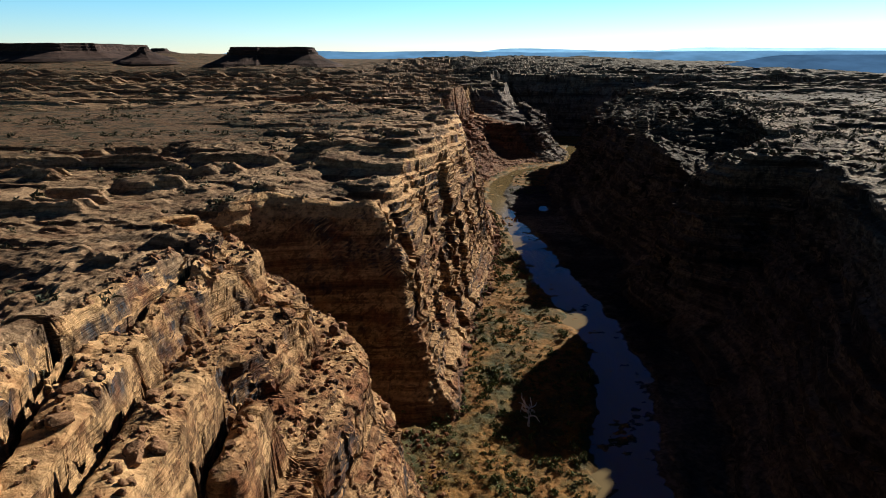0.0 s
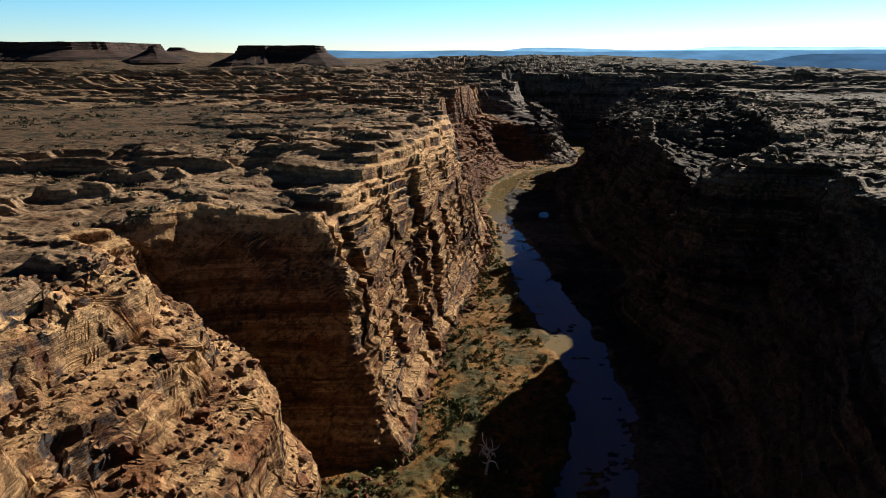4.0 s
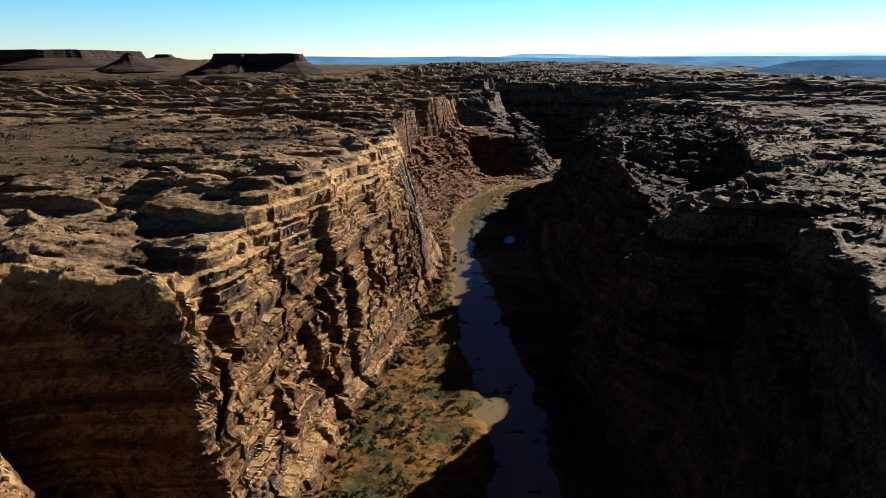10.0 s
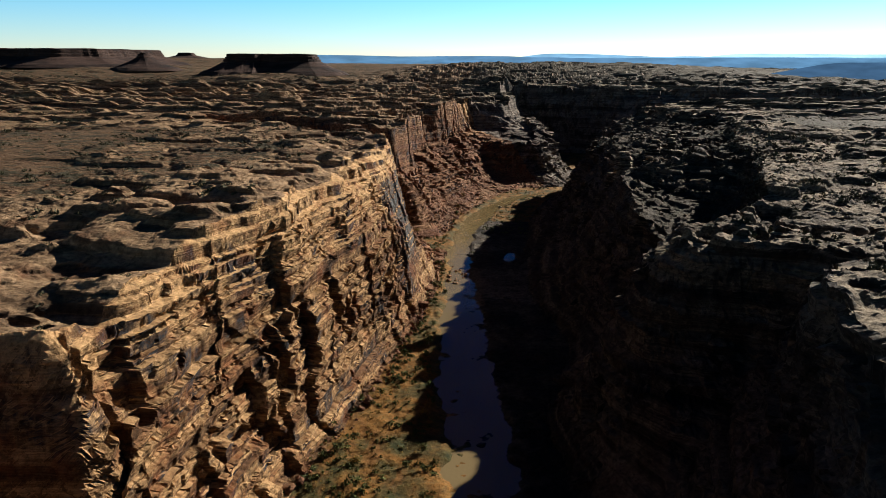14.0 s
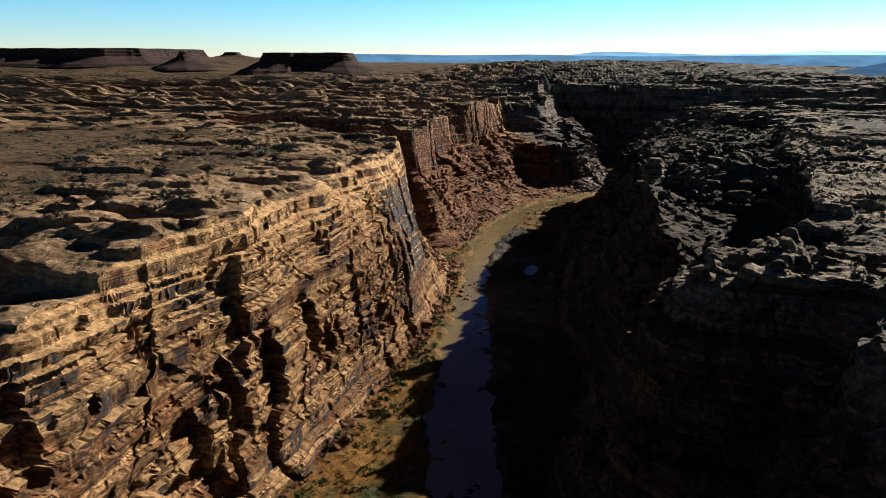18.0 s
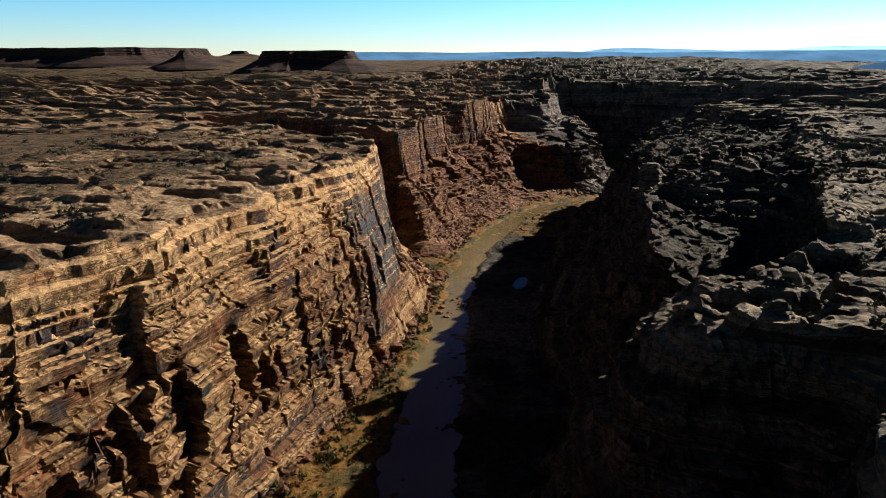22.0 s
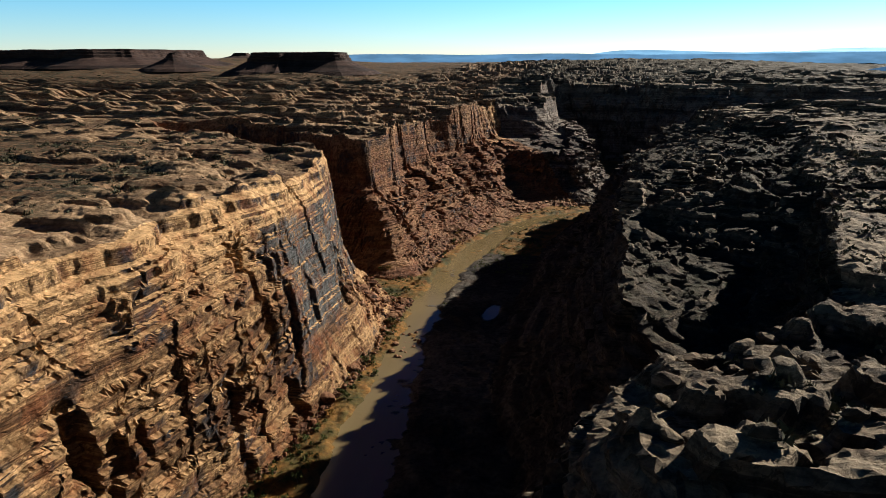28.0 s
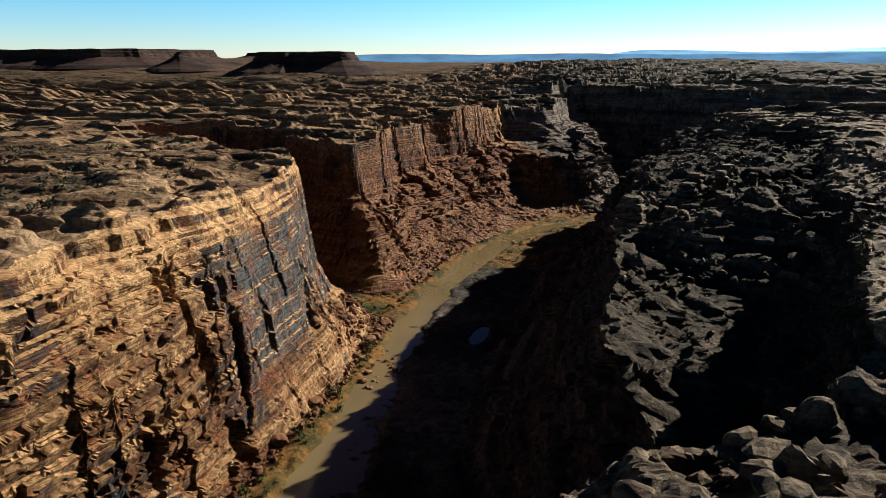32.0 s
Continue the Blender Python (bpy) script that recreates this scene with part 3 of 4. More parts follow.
    talus = np.where(wall & (d1 > 0) & (y > 630) & (x < 130), smooth01(0.25, 0.45, s12), talus)
    amount = amount * (1 - 0.85 * talus) * (1 - 0.7 * fin) * (1 - 0.5 * plate_face) * (0.45 + 0.55 * smooth01(190, 220, y))
    side = 0.0 if slope is None else smooth01(0.6, 0.92, np.abs(slope[1]) / np.maximum(np.hypot(slope[0], slope[1]), 0.2)) * (x < 130) * (y < 300) * wall
    amount = amount * (1 - 0.75 * side)
    z = z + amount * (terrace(z, shift) - z)
    fine = fbm(x, y, 2.6, 3, 0.6, 8.0)
    z = z + np.where(wall, 0.12 + 0.3 * (1 - smooth01(180, 215, y)) * (1 - fin) + 0.8 * talus, (0.4 - 0.25 * whale) * rough + 0.12) * fine
    # joint blocks pushed out of or sunk into the face, bed by bed
    bed = np.searchsorted(BED_TOPS, z + shift)
    if slope is None:
        gy, gx = np.gradient(r1, y[:, 0], x[0])
        return z, gx, gy
    gx, gy = slope
    g = np.maximum(np.hypot(gx, gy), 0.2)
    near = wall & (y > 0) & (y < 1350) & (np.abs(x) < 420)
    out = np.zeros(x.shape)
    px, py, pz = x[near], y[near], (z + shift)[near]
    k = np.clip(bed[near], 1, len(BED_TOPS) - 1)
    thick = BED_TOPS[k] - BED_TOPS[k - 1]
    rise = np.clip((pz - BED_TOPS[k - 1]) / thick, 0, 1)
    bulge = RAND[k & 4095, 1] - 0.5
    part = 0.5 + 0.5 * vnoise(px / 26, py / 26, k * 1.7)
    soft = vnoise(px / 7, py / 7, pz / 3.0) + 0.5 * vnoise(px / 3, py / 3, pz / 1.2)
    close = 1 - 0.75 * smooth01(600, 720, py)
    # each bed stands as an upright face over a ledge, with a shadowed notch under some
    gentle = 1 - 0.85 * knoll[near]
    out[near] = gentle * ((0.9 - 0.5 * close) * (rise - 0.5) * thick + (2.4 - 1.2 * close) * bulge * part) - gentle * 0.8 * (rise < 0.16) * (RAND[k & 4095, 2] > 0.45) * smooth01(-0.3, 0.2, vnoise(px / 12, py / 12, k * 2.3))
    # joint panels, broad on the thick beds and small on the thin ones
    out[near] += gentle * 1.4 * (blocks(px, py, pz, 11.0, 12.0, 1) - 0.5) + gentle * close * (0.6 * (blocks(px, py, pz, 4.6, 4.2, 2) - 0.5) + 0.4 * (blocks(px, py, pz, 1.9, 1.2, 3) - 0.5) * (thick < 3) + 0.16 * soft)
    # the far walls stand in broad buttresses
    out[near] += (1 - close) * (13.0 * (blocks(px, py, pz * 0.5, 24.0, 26.0, 9) - 0.5) + 7.0 * (blocks(px, py, pz, 11.0, 13.0, 4) - 0.5) + 3.0 * vnoise(px / 18, py / 18, pz / 40))
    # tall alcoves and clefts where slabs have fallen away
    pick = vnoise(px / 8.5 + 31, py / 8.5, pz / 24 + 7) + 0.35 * vnoise(px / 3.1, py / 3.1, pz / 6)
    out[near] -= 4.0 * smooth01(0.54, 0.6, pick) * smooth01(205, 240, py)
    cave = vnoise(px / 12 + 3, py / 12 + 40, pz / 30 + 2) + 0.25 * vnoise(px / 3.4, py / 3.4 + 9, pz / 5)
    out[near] -= 6.0 * smooth01(0.5, 0.55, cave) * smooth01(300, 330, py) * (1 - smooth01(35, 48, pz))
    chunk = (1 - smooth01(190, 220, py)) * (px < 40)
    out[near] += chunk * (1.8 * (blocks(px, py, pz, 8.0, 7.0, 5) - 0.5) + 0.6 * (blocks(px, py, pz, 3.4, 3.0, 6) - 0.5))
    out = out * (1 - 0.4 * talus) * (1 - 0.96 * fin) * (0.95 + 0.05 * smooth01(185, 215, y)) * (1 - 0.9 * brow) * (1 - 0.75 * plate_face) * (1 - 0.8 * side)
    # heavy soil on the east bench also paints in the dark of its shadows
    soil = np.where(d0 <= 0, np.clip(flat + 0.25 * smooth01(15, 90, back) * (1 - 0.5 * far) + 0.25 * smooth01(150, 600, back) + 0.4 * smooth01(980, 1250, y), 0, 1), 0.45 * talus + np.where((x > 120) & (d1 <= 0) & (y > 362) & (y < 950), 0.9, 0))
    tint = np.where(x < 130, 0.5 * plate_face * smooth01(12, 20, z) * (1 - smooth01(58, 66, z)) - 0.4 * smooth01(570, 640, y) * (1 - smooth01(940, 1040, y)), 0) + 0.5
    return x + out * gx / g, y + out * gy / g, z, wall, d2 > 0, soil, tint


def grow(a, b, first, rate, least):
    """Coordinates from a to b with steps that grow."""
    v, s = [a], first
    while v[-1] < b - s:
        v.append(v[-1] + s)
        s = max(least, s * rate)
    return v


xs = sorted([-v for v in grow(90, 3300, 0.9, 1.03, 0.9)]) + list(np.arange(-89.5, 45, 0.38)) + list(np.arange(45, 84, 1.3)) + list(np.arange(84, 215, 0.8)) + grow(215, 2800, 1.0, 1.025, 1)
ys = list(np.arange(-400, 30, 6.0)) + list(np.arange(30, 60, 1.5)) + list(np.arange(60, 600, 0.75)) + list(np.arange(600, 1130, 1.5)) + grow(1130, 4300, 1.8, 1.01, 1.8)
GX, GY = np.meshgrid(np.array(xs, np.float32), np.array(ys, np.float32))
Z0, SX, SY = terrain(GX, GY)


def even_out(x0, x1):
    """Moves the columns between two lines so that they lie evenly along the ground, steep faces included."""
    a, b = np.searchsorted(xs, x0), np.searchsorted(xs, x1)
    zc = Z0[:, a:b]
    for _ in range(2):
        zc[1:-1] = 0.25 * zc[:-2] + 0.5 * zc[1:-1] + 0.25 * zc[2:]
    dx = np.diff(GX[:, a:b], axis=1)
    run = np.concatenate([np.zeros((len(ys), 1)), np.cumsum(np.sqrt((0.75 * dx) ** 2 + np.diff(zc, axis=1) ** 2), 1)], 1)
    new_x = np.empty_like(zc)
    for k in range(len(ys)):
        new_x[k] = np.interp(np.linspace(0, run[k, -1], b - a), run[k], GX[k, a:b])
    for _ in range(3):
        new_x[1:-1] = 0.25 * new_x[:-2] + 0.5 * new_x[1:-1] + 0.25 * new_x[2:]
    for k in range(len(ys)):
        for f in (SX, SY):
            f[k, a:b] = np.interp(new_x[k], GX[0, a:b], f[k, a:b])
    WX[:, a:b] = new_x


WX = GX.copy()
even_out(-89.5, 45)
even_out(84, 214)
X, Y, Z, WALL, FLOOR, SOIL, TINT = terrain(WX, GY, (SX, SY))


def ground_at(x, y):
    """Height of the sheet at a place."""
    x, y = np.asarray(x, float), np.asarray(y, float)
    j = np.clip(np.searchsorted(ys, y), 1, len(ys) - 1)
    j = np.where(np.abs(np.array(ys)[j - 1] - y) < np.abs(np.array(ys)[j] - y), j - 1, j)
    if x.ndim == 0:
        return np.interp(x, WX[j], Z[j])
    return np.array([np.interp(a, WX[k], Z[k]) for a, k in zip(x, j)])


def mesh_from(name, co, faces, mat, smooth=False):
    """A mesh from arrays of places and of equal-sided faces."""
    faces = np.asarray(faces)
    k = faces.shape[1]
    me = bpy.data.meshes.new(name)
    me.vertices.add(len(co))
    me.vertices.foreach_set("co", np.asarray(co, np.float32).ravel())
    me.loops.add(faces.size)
    me.loops.foreach_set("vertex_index", faces.astype(np.int32).ravel())
    me.polygons.add(len(faces))
    me.polygons.foreach_set("loop_start", np.arange(0, faces.size, k, dtype=np.int32))
    me.polygons.foreach_set("use_smooth", np.full(len(faces), smooth))
    me.update(calc_edges=True)
    me.materials.append(mat)
    return me


def grid_mesh(name, X, Y, Z, mask, mat, soil=None, smooth=False):
    """The cells of a sheet that the mask picks, as one object."""
    idx = np.arange(X.size).reshape(X.shape)
    quads = np.stack([idx[:-1, :-1], idx[:-1, 1:], idx[1:, 1:], idx[1:, :-1]], -1)[mask]
    used, inv = np.unique(quads.ravel(), return_inverse=True)
    me = mesh_from(name, np.stack([X.ravel()[used], Y.ravel()[used], Z.ravel()[used]], -1), inv.reshape(-1, 4), mat, smooth)
    if soil is not None:
        me.attributes.new("soil", "FLOAT", "POINT").data.foreach_set("value", soil.ravel()[used].astype(np.float32))
        if soil is SOIL:
            me.attributes.new("tint", "FLOAT", "POINT").data.foreach_set("value", TINT.ravel()[used].astype(np.float32))
    return new(name, me)


CW = WALL[:-1, :-1] | WALL[1:, 1:]
CF = FLOOR[:-1, :-1] & ~CW
RIVER_X = np.interp(GY, [p[1] for p in RIVER], [p[0] for p in RIVER])
west = (WX < np.interp(GY, [p[1] for p in RIVER[:16]], [p[0] for p in RIVER[:16]]))[:-1, :-1]
west |= (GY > np.interp(WX, [p[0] for p in RIVER[15:]], [p[1] for p in RIVER[15:]]))[:-1, :-1] & (WX > 118)[:-1, :-1]
SHORE = np.abs(WX - RIVER_X) - 0.5 * np.interp(GY, [p[1] for p in RIVER], [p[2] for p in RIVER])
sand = 0.2 * (1 - smooth01(1.0, 4.0, SHORE + 2 * fbm(WX, GY, 20, 2)))
Z = np.where(FLOOR, Z - 1.6 * (1 - smooth01(-3.0, 2.0, SHORE + 2.2 * fbm(WX, GY, 14, 3, 0.5, 71.0))), Z)
POOL = np.hypot((WX - 88.5 - 0.1 * (GY - 566)) / 4.2, (GY - 566) / 11.0) + 0.12 * fbm(WX, GY, 5, 2)
Z = np.where(FLOOR, Z + (water_z(566) + 1.6 - Z) * (1 - smooth01(0.9, 1.25, POOL)), Z)
BENCH = ((signed(WX, GY, MID_W, MID_E) < 3) & (GY > 290))[:-1, :-1]
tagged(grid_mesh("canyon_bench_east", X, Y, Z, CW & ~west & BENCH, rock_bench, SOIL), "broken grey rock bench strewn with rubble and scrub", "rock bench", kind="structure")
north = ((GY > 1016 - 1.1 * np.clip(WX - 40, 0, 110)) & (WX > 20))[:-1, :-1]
tagged(grid_mesh("canyon_wall_north", X, Y, Z, CW & west & north, rock_north, SOIL), "sandstone wall closing the canyon, haze and shade in its grey", "cliff", kind="structure")
tagged(grid_mesh("canyon_wall_west", X, Y, Z, CW & west & ~north, rock_west, SOIL), "bedded orange sandstone canyon wall with dark varnish streaks", "cliff", kind="structure")
tagged(grid_mesh("canyon_wall_east", X, Y, Z, CW & ~west & ~BENCH, rock_shade, SOIL), "sandstone canyon wall with deep shade put into its colour", "cliff", kind="structure")
tagged(grid_mesh("canyon_floor_east", X, Y, Z, CF & ~west & (GY < 690)[:-1, :-1], rock_shade, SOIL, True), "bouldery river bank with shade put into its colour", "river bank", kind="structure")
tagged(grid_mesh("canyon_floor", X, Y, Z, CF & (west | (GY >= 690)[:-1, :-1]), bank_mat, sand, True), "flat river bank of silt and dry golden grass", "river bank", kind="structure")
tagged(grid_mesh("plateau_north", X, Y, Z, ~CW & ~CF & west & north & (WX > 20)[:-1, :-1], rock_east, SOIL), "grey ledgy plateau with dark scrub beyond the canyon", "ground", kind="structure")
tagged(grid_mesh("plateau_west", X, Y, Z, ~CW & ~CF & west & ~(north & (WX > 20)[:-1, :-1]), rock_top, SOIL), "bare slickrock plateau with patches of brown soil", "ground", kind="structure")
tagged(grid_mesh("plateau_east", X, Y, Z, ~CW & ~CF & ~west, rock_east, SOIL), "pale grey slickrock plateau with dark scrub", "ground", kind="structure")

# ---- river ----
rp = np.array(RIVER, float)
ry = np.concatenate([np.arange(-400, 900, 4.0), np.arange(900, 2600, 20.0)])
rx, rw = np.interp(ry, rp[:, 1], rp[:, 0]), np.interp(ry, rp[:, 1], rp[:, 2])
across = np.linspace(-0.5, 0.5, 9)
RXX = rx[:, None] + (rw[:, None] + 10) * across
RYY = np.repeat(ry[:, None], 9, 1)
tagged(grid_mesh("river", RXX, RYY, water_z(RYY) + 2.0, np.ones((len(ry) - 1, 8), bool), water_mat), "slow muddy brown river with a smooth surface", "river", kind="structure")

# ---- mesas and far ridges ----


def part(name, me, parent, label=""):
    ob = new(name, me)
    ob.parent = parent
    return tagged(ob, label)


def mesa(name, outline, ztop, zcliff, zbase, skirt, label, seed, step=8.0):
    """A flat-topped mesa: cap, cliff with ledges, and an apron of talus."""
    p = np.array(outline + outline[:1], float)
    pts = []
    for a, b in zip(p[:-1], p[1:]):
        k = max(2, int(np.hypot(*(b - a)) / step))
        pts += [a + (b - a) * f for f in np.arange(k) / k]
    pts = np.array(pts)
    for _ in range(2):
        pts = (np.roll(pts, 1, 0) + pts * 2 + np.roll(pts, -1, 0)) / 4
    tang = np.roll(pts, -1, 0) - np.roll(pts, 1, 0)
    nrm = np.stack([tang[:, 1], -tang[:, 0]], -1) / np.maximum(np.hypot(*tang.T), 1e-6)[:, None]
    rough = fbm(pts[:, 0], pts[:, 1], 26, 4, 0.6, seed)
    gully = np.abs(fbm(pts[:, 0], pts[:, 1], 40, 3, 0.5, seed + 5))
    rings = []
    for k, (f, zf) in enumerate([(-14, 1.02), (-4, 1.0), (0, 0.97), (0.6, 0.72), (3, 0.68), (3.4, 0.4), (6, 0.36), (7, 0.04), (9, 0.0)]):
        z = zcliff + (ztop - zcliff) * zf + 0.9 * fbm(pts[:, 0], pts[:, 1] + 9 * k, 30, 3, 0.5, seed)
        rings.append(np.column_stack([pts + nrm * (f + 5.0 * rough)[:, None], z]))
    for f in (0.2, 0.4, 0.6, 0.8, 1.0):
        z = zcliff + (zbase - zcliff) * (1 - (1 - f) ** 1.5) + (0.18 * (zcliff - zbase)) * (0.4 - gully) * (1 - f)
        rings.append(np.column_stack([pts + nrm * (9 + skirt * f + 5.0 * rough + 6 * gully * f)[:, None], z - 4.0 * (f == 1.0)]))
    n = len(pts)
    cap = pts.mean(0)
    co = np.concatenate([np.column_stack([np.repeat(cap[None], n, 0), np.full(n, ztop + 0.6)])] + rings)
    i, j = np.arange(n), np.roll(np.arange(n), -1)
    faces = np.concatenate([np.column_stack([k * n + i, (k + 1) * n + i, (k + 1) * n + j, k * n + j]) for k in range(len(rings))])
    root = tagged(new(name), label, "mesa")
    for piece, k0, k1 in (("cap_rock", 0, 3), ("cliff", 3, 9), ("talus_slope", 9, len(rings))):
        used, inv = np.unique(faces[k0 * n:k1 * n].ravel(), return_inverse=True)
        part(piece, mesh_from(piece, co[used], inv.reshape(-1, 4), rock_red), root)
    return root


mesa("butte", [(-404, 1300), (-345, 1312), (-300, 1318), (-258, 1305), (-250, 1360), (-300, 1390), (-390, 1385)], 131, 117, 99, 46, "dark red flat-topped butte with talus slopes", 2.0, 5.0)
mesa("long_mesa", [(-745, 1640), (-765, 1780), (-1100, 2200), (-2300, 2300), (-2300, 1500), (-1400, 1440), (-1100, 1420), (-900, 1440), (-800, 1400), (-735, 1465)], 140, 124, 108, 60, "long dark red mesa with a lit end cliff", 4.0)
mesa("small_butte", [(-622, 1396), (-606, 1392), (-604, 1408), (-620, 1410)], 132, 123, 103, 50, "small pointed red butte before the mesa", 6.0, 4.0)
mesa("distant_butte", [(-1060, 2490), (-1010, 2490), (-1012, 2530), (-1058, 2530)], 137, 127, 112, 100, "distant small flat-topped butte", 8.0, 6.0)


def ridge(name, far, az0, az1, base, height, color, seed, label, rough=0.35):
    """A far ridge with haze painted as a blue glow: a strip with an uneven crest."""
    n = 240
    a = np.radians(np.linspace(az0, az1, n))
    crest = -70 * (1 - smooth01(az0 - 1, az0 + 7, np.degrees(a))) + height * (1 + rough * fbm(np.degrees(a), 0 * a, 7.0, 3, 0.4, seed)) + 120
    x, y = 60 + far * np.sin(a), 120 + far * np.cos(a)
    co = np.concatenate([np.column_stack([x, y, 0 * a + base]), np.column_stack([x, y, crest]), np.column_stack([x * 1.02, y * 1.02, crest - 4]), np.column_stack([x * 1.02, y * 1.02, 0 * a + base])])
    i = np.arange(n - 1)
    faces = np.concatenate([np.column_stack([k * n + i, k * n + i + 1, (k + 1) * n + i + 1, (k + 1) * n + i]) for k in range(3)])
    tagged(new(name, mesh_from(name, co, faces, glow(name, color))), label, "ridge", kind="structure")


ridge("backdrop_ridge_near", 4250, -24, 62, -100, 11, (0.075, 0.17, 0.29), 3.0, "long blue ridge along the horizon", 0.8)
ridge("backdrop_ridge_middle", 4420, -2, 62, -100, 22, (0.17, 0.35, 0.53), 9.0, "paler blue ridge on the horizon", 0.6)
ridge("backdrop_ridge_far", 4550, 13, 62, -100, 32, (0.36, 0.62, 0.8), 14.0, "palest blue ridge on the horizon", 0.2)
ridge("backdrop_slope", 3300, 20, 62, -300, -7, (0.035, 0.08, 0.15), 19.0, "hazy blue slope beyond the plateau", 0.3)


# ---- loose things ----
DICE = np.random.default_rng(11)


def boulder_mesh(seed, mat):
    """An angular block with worn edges."""
    r = np.random.default_rng(seed)
    bm = bmesh.new()
    bmesh.ops.create_icosphere(bm, subdivisions=2, radius=1.0)
    cuts = [(Vector(r.normal(size=3)).normalized(), r.uniform(0.5, 0.8)) for _ in range(9)]
    for v in bm.verts:
        for nrm, d in cuts:
            over = v.co.dot(nrm) - d
            if over > 0:
                v.co -= nrm * over
        v.co *= 1 + 0.05 * r.normal()
        v.co.z *= 0.75
    me = bpy.data.meshes.new("boulder")
    bm.to_mesh(me)
    bm.free()
    me.materials.append(mat)
    return me


STONES_W = [boulder_mesh(k, rock_west) for k in range(6)]
STONES_E = [boulder_mesh(k + 20, rock_east) for k in range(5)]


def boulder(x, y, size, stones, label, group, sink=0.3):
    z = float(ground_at(x, y))
    ob = new("boulder", stones[int(DICE.integers(len(stones)))])
    ob.matrix_basis = pose(x, y, z + size * (0.55 - sink), *DICE.uniform(-25, 25, 2), DICE.uniform(0, 360)) @ Matrix.Diagonal((size * DICE.uniform(0.8, 1.3), size, size * DICE.uniform(0.75, 1.1), 1))
    return tagged(ob, label, "boulder", group)


def slope_at(x, y):
    return math.hypot(ground_at(x + 1.5, y) - ground_at(x - 1.5, y), ground_at(x, y + 1.5) - ground_at(x, y - 1.5)) / 3


def scatter(count, place, sizes, stones, label, group, steep=1.2, sink=0.3):
    made = 0
    for _ in range(count * 8):
        x, y = place()
        if slope_at(x, y) < steep:
            boulder(x, y, sizes[0] + (sizes[1] - sizes[0]) * DICE.random() ** 2.2, stones, label, group, sink)
            made += 1
            if made == count:
                return


def along(line, y0, y1, near, far):
    """A random place beside a plan line, to its left by near to far."""
    p = np.array(line, float)

    def place():
        y = DICE.uniform(y0, y1)
        return float(np.interp(y, p[:, 1], p[:, 0])) - DICE.uniform(near, far), y
    return place


scatter(34, along(TOE_W[13:17], 425, 572, 0, 17), (1.2, 5.2), STONES_W, "large angular orange sandstone block on the talus slope", "boulders on the talus")
scatter(50, along(TOE_W[9:17], 262, 572, -3, 13), (0.8, 3.2), STONES_W, "angular orange sandstone boulder on the talus slope", "boulders on the talus")
scatter(25, along(TOE_W[22:28], 640, 940, -2, 16), (0.9, 3.4), STONES_W, "reddish sandstone boulder below the far cliff", "boulders below the far cliff")
scatter(12, lambda: (52 + DICE.normal() * 3.0, 502 + DICE.normal() * 8), (0.8, 2.6), STONES_W, "dark wet boulder in the muddy river", "rocks in the river", sink=0.15)
scatter(14, lambda: (53 + DICE.normal() * 3.5, 520 + DICE.normal() * 9), (0.7, 2.0), STONES_W, "dark wet boulder in the muddy river", "rocks in the river", sink=0.15)
scatter(5, lambda: (84 + DICE.normal() * 3, 768 + DICE.normal() * 5), (1.0, 3.0), STONES_E, "dark boulder on the sand bar", "rocks on the sand bar")
scatter(45, lambda: (DICE.uniform(112, 185), DICE.uniform(300, 370)), (0.9, 3.6), STONES_E, "rounded grey sandstone boulder on the rock spur", "boulders on the rock spur")
scatter(25, lambda: (DICE.uniform(150, 230), DICE.uniform(220, 460)), (0.8, 2.8), STONES_E, "pale weathered boulder on the plateau rim", "boulders on the plateau rim")
scatter(40, lambda: (DICE.uniform(140, 240), DICE.uniform(440, 700)), (1.0, 4.0), STONES_E, "grey boulder on the broken bench", "boulders on the bench")
scatter(95, lambda: (DICE.uniform(-66, -4), DICE.uniform(75, 192)), (0.5, 2.6), STONES_W, "tawny sandstone boulder on the broken slope", "boulders on the broken slope", 1.6)
scatter(20, lambda: (DICE.uniform(-110, -10), DICE.uniform(240, 560)), (0.5, 1.8), STONES_W, "small orange boulder on the slickrock", "boulders on the slickrock")


def rubble(name, count, place, sizes, source, mat, label):
    """Broken stones that nobody could count, as one mesh."""
    shapes = [(np.array([v.co for v in me.vertices]), np.array([p.vertices for p in me.polygons])) for me in source]
    cos, fcs, base = [], [], 0
    for _ in range(count):
        x, y = place()
        if slope_at(x, y) > 1.7:
            continue
        co, fc = shapes[int(DICE.integers(len(shapes)))]
        size = sizes[0] + (sizes[1] - sizes[0]) * DICE.random() ** 3
        rot = np.array(Euler(DICE.uniform(-3, 3, 3)).to_matrix())
        cos.append(co @ rot.T * size + np.array([x, y, float(ground_at(x, y)) + 0.15 * size]))
        fcs.append(fc + base)
        base += len(co)
    tagged(new(name, mesh_from(name, np.concatenate(cos), np.concatenate(fcs), mat)), label, "rubble", kind="stuff")


